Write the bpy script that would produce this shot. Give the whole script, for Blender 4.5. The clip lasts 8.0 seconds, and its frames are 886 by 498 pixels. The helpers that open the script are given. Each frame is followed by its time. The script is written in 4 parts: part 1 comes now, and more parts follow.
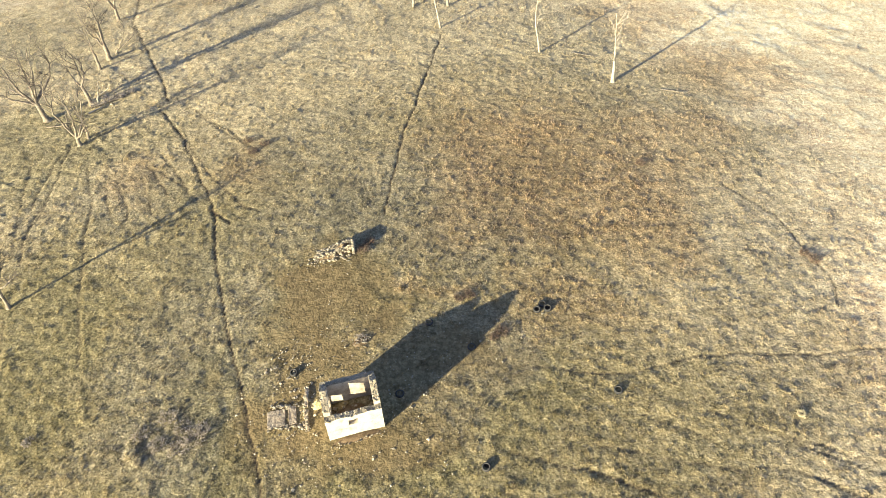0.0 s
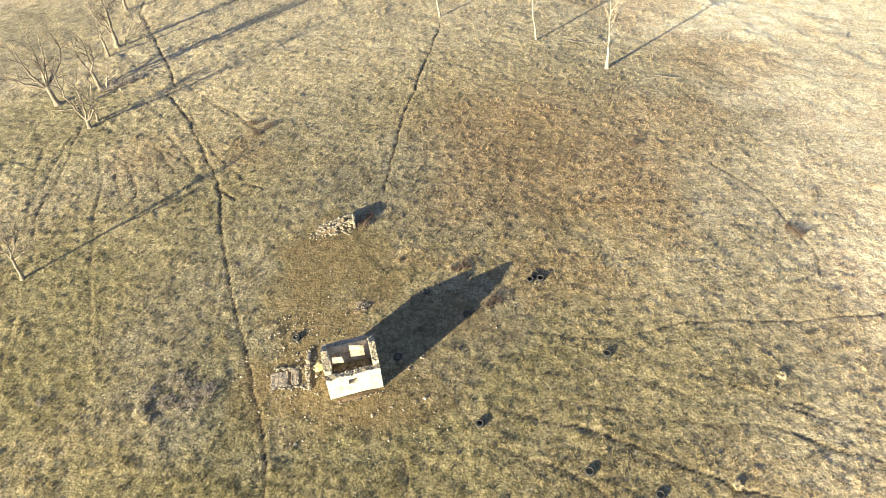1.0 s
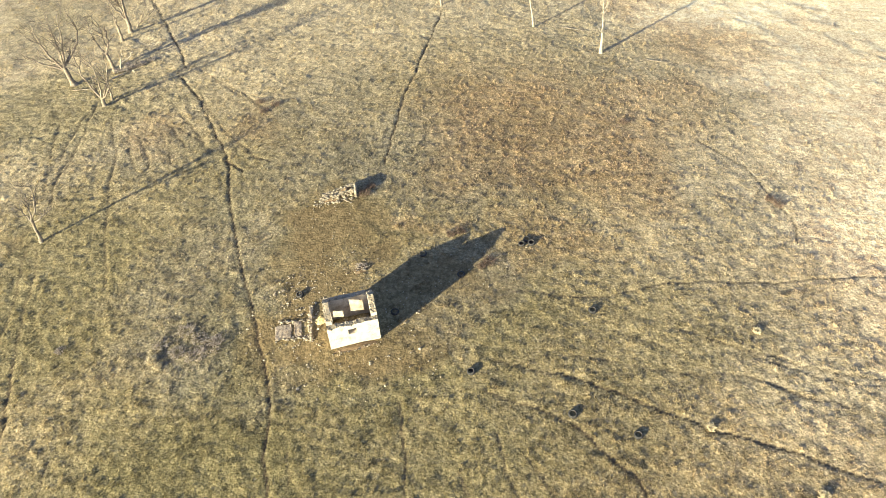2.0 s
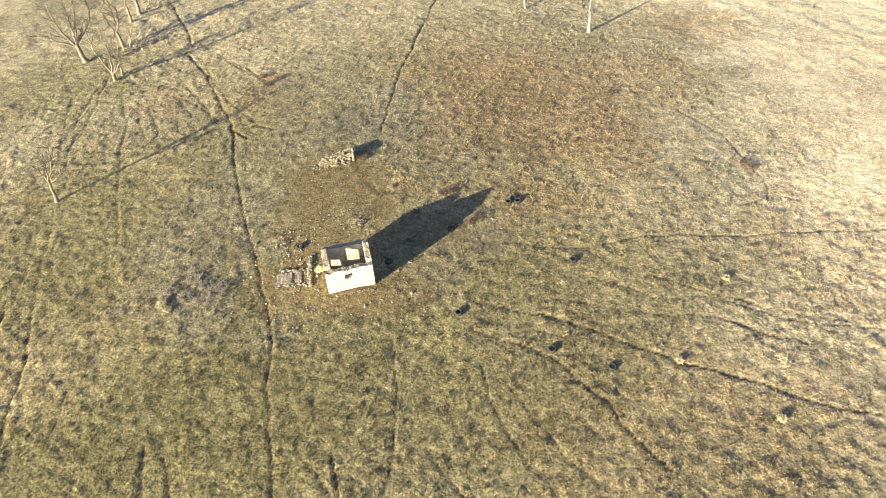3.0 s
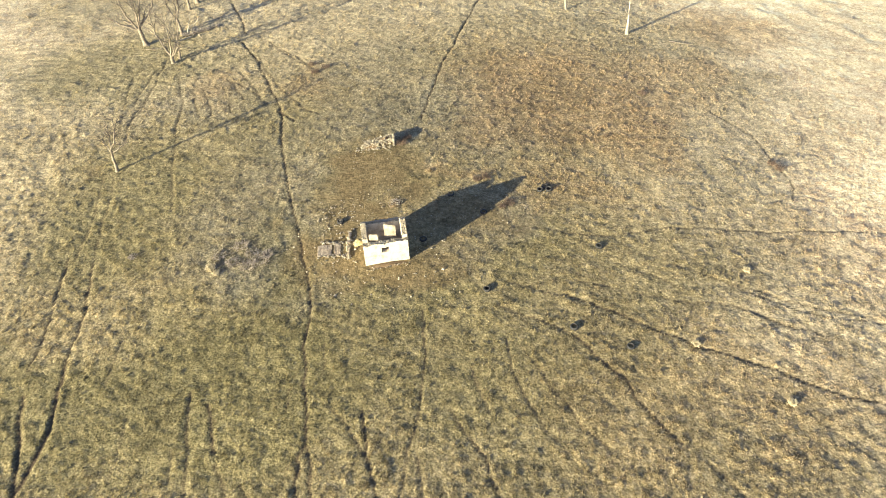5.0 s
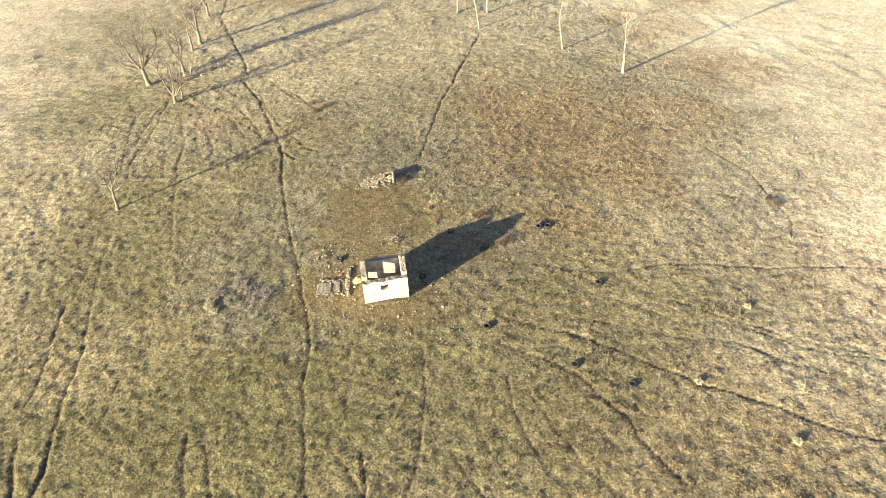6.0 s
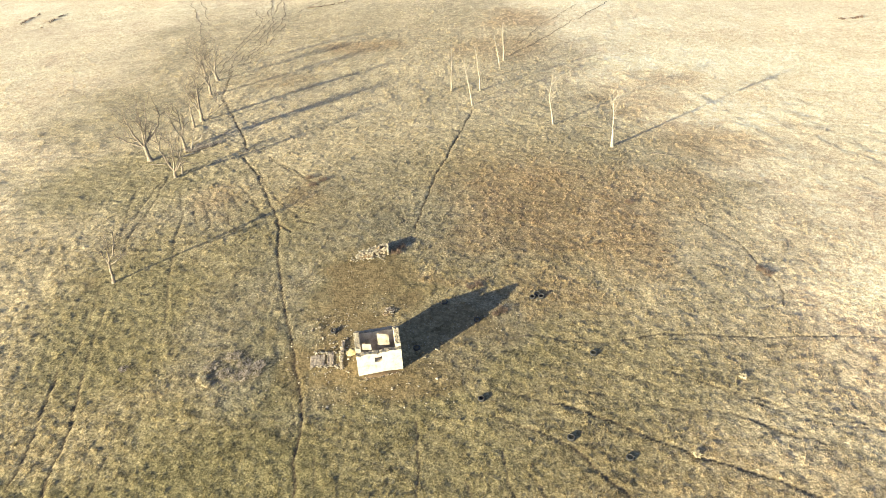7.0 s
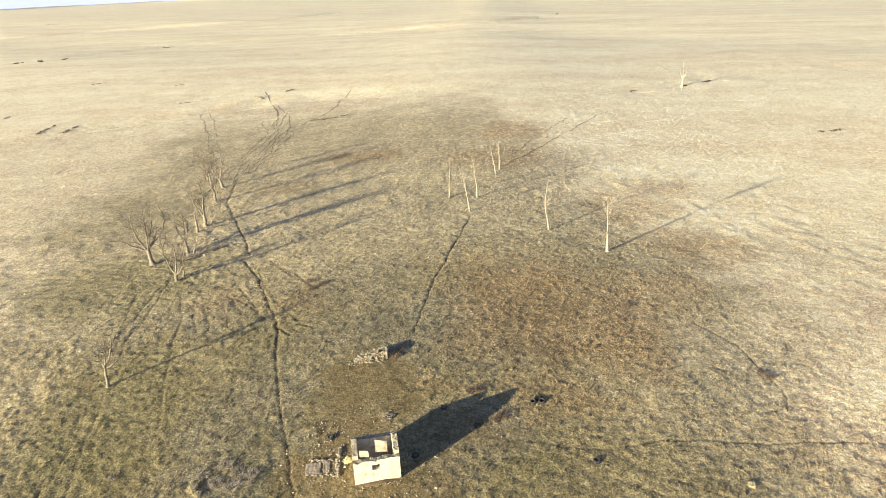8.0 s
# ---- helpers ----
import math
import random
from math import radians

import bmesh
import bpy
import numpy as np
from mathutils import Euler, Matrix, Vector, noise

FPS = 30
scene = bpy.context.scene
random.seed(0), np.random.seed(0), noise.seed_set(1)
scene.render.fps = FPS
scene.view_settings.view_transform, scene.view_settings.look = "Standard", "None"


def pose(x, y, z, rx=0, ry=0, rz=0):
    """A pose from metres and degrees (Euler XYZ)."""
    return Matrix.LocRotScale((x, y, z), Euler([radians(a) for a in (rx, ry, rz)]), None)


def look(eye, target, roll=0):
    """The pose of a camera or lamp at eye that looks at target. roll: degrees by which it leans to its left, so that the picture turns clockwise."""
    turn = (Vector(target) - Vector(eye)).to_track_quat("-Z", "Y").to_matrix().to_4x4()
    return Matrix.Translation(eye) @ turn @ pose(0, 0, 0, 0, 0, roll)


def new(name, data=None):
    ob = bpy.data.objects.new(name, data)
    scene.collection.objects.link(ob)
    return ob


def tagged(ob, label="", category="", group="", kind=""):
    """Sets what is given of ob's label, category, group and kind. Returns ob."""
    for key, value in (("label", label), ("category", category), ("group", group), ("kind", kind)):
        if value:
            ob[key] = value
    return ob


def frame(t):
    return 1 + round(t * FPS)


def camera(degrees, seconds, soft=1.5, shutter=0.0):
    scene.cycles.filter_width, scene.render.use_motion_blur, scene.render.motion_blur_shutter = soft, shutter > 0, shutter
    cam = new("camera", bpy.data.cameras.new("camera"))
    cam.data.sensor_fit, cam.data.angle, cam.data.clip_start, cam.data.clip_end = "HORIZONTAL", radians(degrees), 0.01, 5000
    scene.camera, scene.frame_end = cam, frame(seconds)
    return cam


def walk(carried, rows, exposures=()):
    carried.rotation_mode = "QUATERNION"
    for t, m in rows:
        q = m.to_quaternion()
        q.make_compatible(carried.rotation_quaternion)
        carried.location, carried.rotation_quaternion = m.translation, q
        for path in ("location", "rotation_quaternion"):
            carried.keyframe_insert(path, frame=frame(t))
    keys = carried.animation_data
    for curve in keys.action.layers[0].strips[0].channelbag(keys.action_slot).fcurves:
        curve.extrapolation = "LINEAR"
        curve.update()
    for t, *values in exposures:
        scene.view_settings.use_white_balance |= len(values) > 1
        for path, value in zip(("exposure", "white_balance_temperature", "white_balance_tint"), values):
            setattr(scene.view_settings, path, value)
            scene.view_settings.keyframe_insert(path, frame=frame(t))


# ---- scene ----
cam = camera(68.0, 8.0, soft=0.5)
EXPOSURE = 2.12
KELVIN, TINT = 5600, 26
PATH = [
    (0, (0.418, -1.142, 41.669), (0.376, 0.329, 40.314), -3.3),
    (0.5, (0.638, -2.687, 41.499), (0.593, -1.214, 40.147), -3.4),
    (1, (0.807, -4.5, 41.283), (0.759, -3.026, 39.932), -3.3),
    (2.5, (2.035, -12.099, 40.32), (1.97, -10.611, 38.985), -3.1),
    (3, (2.514, -15.019, 40.025), (2.448, -13.531, 38.691), -3.1),
    (3.5, (2.698, -17.534, 40.086), (2.611, -16.045, 38.753), -2.8),
    (4, (2.713, -18.965, 40.254), (2.576, -17.476, 38.925), -2.4),
    (5.5, (2.307, -18.924, 40.531), (2.15, -17.417, 39.226), -2.4),
    (6, (2.41, -18.765, 40.629), (2.254, -17.204, 39.389), -2.5),
    (6.5, (2.627, -18.888, 40.768), (2.472, -17.266, 39.608), -2.5),
    (7, (2.797, -19.07, 40.945), (2.646, -17.384, 39.879), -2.5),
    (7.5, (2.863, -19.253, 41.085), (2.714, -17.493, 40.146), -2.5),
    (8, (2.599, -19.699, 41.16), (2.458, -17.865, 40.374), -2.1),
]
walk(cam, [(t, look(eye, target, roll)) for t, eye, target, roll in PATH], exposures=[(0, EXPOSURE, KELVIN, TINT), (6.8, EXPOSURE, KELVIN, TINT), (8, EXPOSURE - 0.33, KELVIN, TINT)])

# ---- world and sun ----
SUN_AZ, SUN_EL = 43.5, 9.5          # heading of the shadows from +x, height over the horizon
sun_to = Vector((-math.cos(radians(SUN_AZ)) * math.cos(radians(SUN_EL)), -math.sin(radians(SUN_AZ)) * math.cos(radians(SUN_EL)), math.sin(radians(SUN_EL))))
world = bpy.data.worlds.new("sky")
scene.world = world
world.use_nodes = True
wn = world.node_tree.nodes
sky = wn.new("ShaderNodeTexSky")
sky.sky_type, sky.sun_disc = "NISHITA", False
sky.sun_elevation = radians(SUN_EL)
sky.sun_rotation = math.atan2(sun_to.x, sun_to.y)
sky.air_density, sky.dust_density, sky.ozone_density = 1.0, 0.6, 1.1
wn["Background"].inputs["Strength"].default_value = 0.061
world.node_tree.links.new(sky.outputs[0], wn["Background"].inputs["Color"])
sun_data = bpy.data.lights.new("sun", "SUN")
sun_data.energy, sun_data.angle, sun_data.color = 5.0, radians(0.45), (1.0, 0.895, 0.45)
sun = new("sun", sun_data)
sun.matrix_world = look(sun_to * 300, (0, 0, 0))


# ---- materials ----
def nodes_of(name):
    m = bpy.data.materials.new(name)
    m.use_nodes = True
    nt = m.node_tree
    return m, nt, nt.nodes["Principled BSDF"]


def add(nt, kind, **kw):
    n = nt.nodes.new(kind)
    for k, v in kw.items():
        if k in n.inputs:
            n.inputs[k].default_value = v
    return n


def noise_fac(nt, scale, detail=4.0, coord=None, rough=0.6):
    n = add(nt, "ShaderNodeTexNoise", Scale=scale, Detail=detail, Roughness=rough)
    if coord is None:
        coord = add(nt, "ShaderNodeNewGeometry").outputs["Position"]
    nt.links.new(coord, n.inputs["Vector"])
    return n.outputs["Fac"]


def ramp(nt, fac, stops):
    r = nt.nodes.new("ShaderNodeValToRGB")
    while len(r.color_ramp.elements) < len(stops):
        r.color_ramp.elements.new(0.5)
    for e, (p, c) in zip(r.color_ramp.elements, stops):
        e.position, e.color = p, (*c, 1)
    nt.links.new(fac, r.inputs["Fac"])
    return r.outputs["Color"]


def mix(nt, fac, a, b, blend="MIX"):
    n = nt.nodes.new("ShaderNodeMix")
    n.data_type, n.blend_type = "RGBA", blend
    for sock, v in ((n.inputs[0], fac), (n.inputs[6], a), (n.inputs[7], b)):
        if isinstance(v, (int, float)):
            sock.default_value = v
        elif isinstance(v, tuple):
            sock.default_value = (*v, 1)
        else:
            nt.links.new(v, sock)
    return n.outputs[2]


def bump(nt, bsdf, height, strength, distance):
    b = add(nt, "ShaderNodeBump", Strength=strength, Distance=distance)
    nt.links.new(height, b.inputs["Height"])
    nt.links.new(b.outputs[0], bsdf.inputs["Normal"])


def surface(name, stops, scale, rough=0.85, fine=None, relief=0.4, depth=0.01, local=True, spread=0.0, metal=0.0):
    """A weathered surface: coarse stains from a noise ramp, fine grain over it, and a bump."""
    m, nt, b = nodes_of(name)
    tc = add(nt, "ShaderNodeTexCoord").outputs["Object"] if local else add(nt, "ShaderNodeNewGeometry").outputs["Position"]
    col = ramp(nt, noise_fac(nt, scale, 5, tc), stops)
    f2 = noise_fac(nt, fine or scale * 9, 4, tc)
    col = mix(nt, 0.35, col, ramp(nt, f2, [(0.3, (0.35, 0.35, 0.35)), (0.7, (0.75, 0.75, 0.75))]), "OVERLAY")
    if spread:
        rnd = add(nt, "ShaderNodeObjectInfo").outputs["Random"]
        col = mix(nt, 1.0, col, ramp(nt, rnd, [(0, (1 - spread,) * 3), (1, (1, 1, 1))]), "MULTIPLY")
    nt.links.new(col, b.inputs["Base Color"])
    b.inputs["Roughness"].default_value, b.inputs["Metallic"].default_value = rough, metal
    b.inputs["Specular IOR Level"].default_value = 0.25
    bump(nt, b, f2, relief, depth)
    return m


def field_colour(nt, fresh):
    """Colour of soil (fresh=0) or of standing grass (fresh=1), from the cover weights of the plan: red weeds, green turf, bare earth, grey scrub."""
    att = nt.nodes.new("ShaderNodeAttribute")
    att.attribute_name = "cover"
    sep = nt.nodes.new("ShaderNodeSeparateColor")
    nt.links.new(att.outputs["Color"], sep.inputs[0])
    big, mid = noise_fac(nt, 0.09, 4), noise_fac(nt, 1.1, 5)
    if fresh:
        rnd = add(nt, "ShaderNodeNewGeometry").outputs["Random Per Island"]
        straw = ramp(nt, rnd, STRAW)
        red, green, grey = ramp(nt, rnd, REDWEED), ramp(nt, rnd, TURF), ramp(nt, rnd, SCRUB)
        bare, pale = ramp(nt, rnd, BARE), ramp(nt, rnd, PALE_HAZED)
    else:
        fine = noise_fac(nt, 6.0, 6)
        straw, red, green, grey, bare, pale = (ramp(nt, fine, s) for s in (STRAW_SOIL, RED_SOIL, TURF_SOIL, SCRUB_SOIL, BARE, PALE_HAZED_SOIL))
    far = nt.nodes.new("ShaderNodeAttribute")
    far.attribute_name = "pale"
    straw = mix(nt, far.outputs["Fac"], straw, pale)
    col = mix(nt, sep.outputs[1], straw, green)
    col = mix(nt, att.outputs["Alpha"], col, grey)
    col = mix(nt, sep.outputs[0], col, red)
    col = mix(nt, sep.outputs[2], col, bare)
    col = mix(nt, 0.5, col, ramp(nt, big, [(0.3, (0.38, 0.38, 0.36)), (0.7, (0.66, 0.64, 0.6))]), "OVERLAY")
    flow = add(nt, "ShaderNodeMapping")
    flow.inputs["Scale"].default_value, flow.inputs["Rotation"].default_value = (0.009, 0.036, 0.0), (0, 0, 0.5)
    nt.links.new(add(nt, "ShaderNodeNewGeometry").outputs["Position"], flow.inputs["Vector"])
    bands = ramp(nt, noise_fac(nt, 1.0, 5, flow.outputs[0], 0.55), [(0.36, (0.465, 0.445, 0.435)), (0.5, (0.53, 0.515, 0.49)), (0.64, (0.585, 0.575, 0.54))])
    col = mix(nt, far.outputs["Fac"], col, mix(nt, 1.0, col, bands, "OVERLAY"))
    drift = noise_fac(nt, 0.34, 4)
    col = mix(nt, 0.35, col, ramp(nt, drift, [(0.36, (0.36, 0.36, 0.35)), (0.64, (0.64, 0.64, 0.62))]), "OVERLAY")
    clod = noise_fac(nt, 3.2, 3)
    col = mix(nt, 0.7, col, ramp(nt, clod, [(0.40, (0.33, 0.34, 0.33)), (0.62, (0.66, 0.65, 0.64))]), "OVERLAY")
    col = mix(nt, 0.6, col, ramp(nt, mid, [(0.38, (0.34, 0.34, 0.34)), (0.64, (0.65, 0.65, 0.65))]), "OVERLAY")
    return col


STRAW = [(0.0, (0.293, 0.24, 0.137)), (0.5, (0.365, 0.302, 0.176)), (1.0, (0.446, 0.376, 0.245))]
# pale straw, tinted pinker for distant haze and lightened for sunlit brightness
PALE_HAZED = [(0.0, (0.54, 0.468, 0.357)), (0.5, (0.6, 0.523, 0.41)), (1.0, (0.66, 0.585, 0.504))]
REDWEED = [(0.0, (0.302, 0.199, 0.114)), (0.5, (0.399, 0.274, 0.164)), (1.0, (0.514, 0.381, 0.258))]
TURF = [(0.0, (0.149, 0.14, 0.059)), (0.5, (0.194, 0.18, 0.079)), (1.0, (0.248, 0.227, 0.122))]
SCRUB = [(0.0, (0.252, 0.227, 0.176)), (0.5, (0.317, 0.288, 0.23)), (1.0, (0.396, 0.365, 0.317))]
BARE = [(0.0, (0.095, 0.070, 0.036)), (0.5, (0.178, 0.135, 0.072)), (1.0, (0.27, 0.215, 0.122))]
STRAW_SOIL = [(0.3, (0.13, 0.105, 0.055)), (0.5, (0.25, 0.205, 0.119)), (0.7, (0.398, 0.336, 0.211))]
# ground under the pale straw, with the same haze and brightness painted in
PALE_HAZED_SOIL = [(0.3, (0.572, 0.494, 0.366)), (0.5, (0.686, 0.598, 0.459)), (0.7, (0.78, 0.692, 0.546))]
RED_SOIL = [(0.3, (0.142, 0.092, 0.049)), (0.5, (0.26, 0.179, 0.097)), (0.7, (0.412, 0.314, 0.186))]
TURF_SOIL = [(0.3, (0.061, 0.057, 0.021)), (0.5, (0.117, 0.107, 0.043)), (0.7, (0.188, 0.171, 0.08))]
SCRUB_SOIL = [(0.3, (0.101, 0.091, 0.065)), (0.5, (0.188, 0.171, 0.127)), (0.7, (0.299, 0.274, 0.212))]

soil_mat, nt, b = nodes_of("dry_pasture")
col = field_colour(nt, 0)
# trodden soil in the ruts, its colour darkened further for the shade they hold
rut = nt.nodes.new("ShaderNodeAttribute")
rut.attribute_name = "rut"
col = mix(nt, rut.outputs["Fac"], col, ramp(nt, noise_fac(nt, 5, 4), [(0.3, (0.05, 0.037, 0.025)), (0.7, (0.105, 0.078, 0.052))]))
nt.links.new(col, b.inputs["Base Color"])
b.inputs["Roughness"].default_value, b.inputs["Specular IOR Level"].default_value = 1.0, 0.1
rough_rel = add(nt, "ShaderNodeBump", Strength=1.0)
nt.links.new(noise_fac(nt, 5.0, 6), rough_rel.inputs["Height"])
thatch = nt.nodes.new("ShaderNodeAttribute")
thatch.attribute_name = "pale"
scale_rel = add(nt, "ShaderNodeMapRange", **{"To Min": 0.11, "To Max": 0.26})
nt.links.new(thatch.outputs["Fac"], scale_rel.inputs["Value"])
nt.links.new(scale_rel.outputs[0], rough_rel.inputs["Distance"])
nt.links.new(rough_rel.outputs[0], b.inputs["Normal"])

grass_mat, nt, b = nodes_of("dry_grass_blades")
blade = field_colour(nt, 1)
nt.links.new(blade, b.inputs["Base Color"])
b.inputs["Roughness"].default_value, b.inputs["Specular IOR Level"].default_value = 0.9, 0.15
thin = nt.nodes.new("ShaderNodeBsdfTranslucent")
nt.links.new(blade, thin.inputs["Color"])
both = add(nt, "ShaderNodeMixShader", Fac=0.48)
nt.links.new(b.outputs[0], both.inputs[1])
nt.links.new(thin.outputs[0], both.inputs[2])
nt.links.new(both.outputs[0], nt.nodes["Material Output"].inputs["Surface"])

plaster_mat = surface("whitewashed_plaster", [(0.3, (0.26, 0.22, 0.155)), (0.45, (0.41, 0.382, 0.325)), (0.75, (0.51, 0.485, 0.43))], 1.6, 0.9, 14, 0.5, 0.02)
inner_mat = surface("aged_inner_plaster", [(0.3, (0.24, 0.20, 0.155)), (0.5, (0.40, 0.355, 0.29)), (0.75, (0.58, 0.54, 0.46))], 1.3, 0.95, 12, 0.6, 0.02)
stone_mat = surface("pale_limestone", [(0.25, (0.20, 0.165, 0.115)), (0.5, (0.34, 0.295, 0.22)), (0.75, (0.48, 0.43, 0.34))], 2.2, 0.95, 15, 0.7, 0.03, spread=0.45)
bark_mat = surface("brown_grey_bark", [(0.3, (0.10, 0.08, 0.06)), (0.5, (0.20, 0.168, 0.13)), (0.7, (0.34, 0.30, 0.24))], 3.0, 0.95, 20, 0.8, 0.03)
pale_mat = surface("bleached_dead_wood", [(0.3, (0.18, 0.155, 0.12)), (0.5, (0.28, 0.25, 0.20)), (0.7, (0.39, 0.355, 0.30))], 3.0, 0.85, 20, 0.5, 0.02)
rubber_mat = surface("weathered_black_rubber", [(0.3, (0.012, 0.012, 0.013)), (0.6, (0.03, 0.03, 0.032)), (0.8, (0.07, 0.065, 0.06))], 4, 0.7, 30, 0.3, 0.005)
dusty_lit_mat = surface("dusty_sunlit_sidewall_rubber", [(0.3, (0.04, 0.038, 0.036)), (0.7, (0.09, 0.085, 0.078))], 5, 0.8, 30, 0.3, 0.005)
twig_mat = surface("brown_scrub_twigs", [(0.3, (0.09, 0.06, 0.045)), (0.7, (0.2, 0.145, 0.11))], 4, 0.95, 20, 0.3, 0.01)
yellow_mat = surface("yellow_clay", [(0.3, (0.36, 0.28, 0.12)), (0.7, (0.55, 0.46, 0.24))], 3, 0.95, 16, 0.5, 0.02)


# ---- the lie of the land ----
def sstep(a, b, x):
    t = np.clip((x - a) / (b - a), 0, 1)
    return t * t * (3 - 2 * t)


# shallow gullies across the far pasture: eastings, northings, depth, half width
GULLIES = [
    ([-288, -276, -268, -259, -239, -178, -108, -76, -29, 9, 53, 98], [367, 430, 445, 481, 515, 544, 578, 600, 588, 620, 700, 738], 2.6, 14),
    ([-551, -490, -431, -332, -275, -226], [728, 784, 821, 848, 907, 1020], 3.6, 19),
    ([-132, -119, -103, -83, -60], [150, 162, 177, 192, 206], 1.3, 4.5),
    ([47, 64, 95, 118, 159], [205, 215, 240, 246, 258], 0.9, 4.5),
]


def land(x, y):
    """Height of the open ground: a gentle rise away from the hut, low swells farther out, falling away beyond."""
    v = y - 25
    xs, vs = 55 * np.tanh(x / 55), 70 * np.tanh(v / 70)
    z = -0.121 + 0.0071 * xs + 0.0767 * vs - 0.000816 * xs * xs - 0.000166 * xs * vs - 0.000432 * vs * vs
    z = z + 0.17 * np.exp(-((x + 7.6) ** 2 + (y - 25) ** 2) / 14)
    r = np.hypot(x, v)
    z = z + np.maximum(r - 180, 0) * sstep(180, 500, r) * -0.0200
    for xs, ys, deep, wide in GULLIES:
        z = z - deep * np.exp(-((y - np.interp(x, xs, ys)) / wide) ** 2) * sstep(xs[0] - 60, xs[0], x) * (1 - sstep(xs[-1], xs[-1] + 60, x))
    return z + sstep(120, 420, r) * (1.0 * np.sin(x * 0.006 + y * 0.009 + 1) + 0.8 * np.sin(-x * 0.011 + y * 0.016) + 0.4 * np.sin(x * 0.021 + y * 0.03 + 2))


LATTICE = np.random.default_rng(5).random((256, 256))


def grain(x, y, size):
    """Smooth value noise, 0 to 1, with swells of the given size."""
    fx, fy = x / size, y / size
    ix, iy = np.floor(fx).astype(int), np.floor(fy).astype(int)
    u, w = fx - ix, fy - iy
    u, w = u * u * (3 - 2 * u), w * w * (3 - 2 * w)
    a = lambda i, j: LATTICE[(ix + i) % 256, (iy + j) % 256]
    return (a(0, 0) * (1 - u) + a(1, 0) * u) * (1 - w) + (a(0, 1) * (1 - u) + a(1, 1) * u) * w


def ground_z(x, y):
    return float(land(np.float64(x), np.float64(y)))


# trodden paths: depth, half width, and the way each one takes
TRAILS = []


def trail(depth, half, *way):
    TRAILS.append((depth, half, way))


# the main path from the far slope past the hut, and the one behind the ruined wall
trail(0.11, 0.11, (-50.5, 111), (-47, 95), (-39, 80.5), (-37.0, 77), (-34.6, 71.5))
trail(0.10, 0.08, (-0.6, 84.5), (-2.3, 75), (-3.7, 67.5), (-5.0, 61.5))
trail(0.08, 0.09, (-5.0, 61.5), (-5.8, 54.5), (-6.5, 48))
# paths round the hut, the western wheel tracks, the fan of paths before the hut, and those below the grove
trail(0.09, 0.095, (-15.7, 26.1), (-14.6, 23.3), (-13.8, 21.3), (-13.3, 19.1), (-13.3, 17.6), (-13.0, 15.3), (-12.4, 13.1), (-11.9, 10.5), (-11.3, 8.2), (-11.0, 6.8), (-11.4, 5.9), (-11.0, 3.8), (-10.7, 2.6))
trail(0.08, 0.1, (-11.0, 6.8), (-10.3, 5.1), (-9.7, 2.6))
trail(0.05, 0.08, (-14.7, 21.3), (-13.9, 19.1))
trail(0.05, 0.08, (-11.3, 15.9), (-10.9, 12.6))
trail(0.05, 0.08, (-13.4, 11.5), (-13.2, 9.5))
trail(0.08, 0.09, (-38.8, 25.3), (-38.0, 22.1), (-37.0, 18.5), (-36.4, 15.1), (-36.0, 12.6))
trail(0.1, 0.13, (-35.2, 10.2), (-33.8, 7.3), (-32.4, 4.2), (-31.5, 2.0))
trail(0.08, 0.09, (-36.0, 24.9), (-35.0, 22.1), (-34.1, 19.1), (-33.4, 16.0), (-33.1, 13.4))
trail(0.10, 0.14, (-33.1, 13.4), (-32.6, 11.3), (-32.0, 9.3), (-31.5, 7.3), (-31.4, 5.3), (-31.4, 3.3), (-31.4, 2.1))
trail(0.05, 0.09, (-25.6, 8.4), (-25.1, 5.6), (-25.0, 3.5))
trail(0.05, 0.09, (-29.2, 15.7), (-29.0, 13.5), (-28.7, 11.3))
trail(0.07, 0.11, (-21.2, 10.9), (-19.8, 5.7), (-18.9, 2.3))
trail(0.08, 0.12, (-19.5, 9.9), (-18.3, 7.1), (-17.7, 5.8))
trail(0.05, 0.09, (-21.1, 6.1), (-20.4, 3.6))
trail(0.07, 0.12, (-17.3, 4.9), (-15.9, 2.4))
trail(0.06, 0.1, (-15.2, 3.7), (-14.2, 2.5))
trail(0.08, 0.1, (-7.2, 9.7), (-6.7, 7.6), (-6.4, 6.1), (-5.8, 4.4), (-5.1, 2.8))
trail(0.06, 0.09, (-9.7, 9.9), (-8.1, 8.3), (-7.0, 6.7), (-6.5, 6.1))
trail(0.07, 0.09, (-3.6, 19.5), (-3.3, 17.1), (-2.9, 14.9), (-2.8, 12.8), (-2.9, 11.3), (-3.1, 8.9), (-3.3, 6.6), (-3.4, 4.5), (-3.6, 2.8))
trail(0.07, 0.1, (-2.6, 6.2), (-2.2, 4.5), (-1.9, 2.9))
trail(0.06, 0.08, (3.8, 23.0), (5.3, 22.6), (7.0, 22.0), (8.9, 21.6))
trail(0.076, 0.08, (8.9, 21.6), (10.8, 20.9), (13.1, 19.8), (15.2, 18.5), (17.4, 17.6), (19.4, 16.7), (21.9, 15.9), (24.3, 15.0), (26.2, 14.0), (27.6, 13.4), (29.5, 12.8), (32.5, 12.2))
trail(0.06, 0.08, (2.9, 20.3), (5.0, 19.3), (7.3, 18.3), (8.9, 17.5))
trail(0.08, 0.1, (9.1, 17.2), (10.2, 16.2), (11.6, 14.6), (12.8, 13.4), (13.4, 11.9), (14.1, 10.7), (15.1, 9.4), (16.2, 8.3))
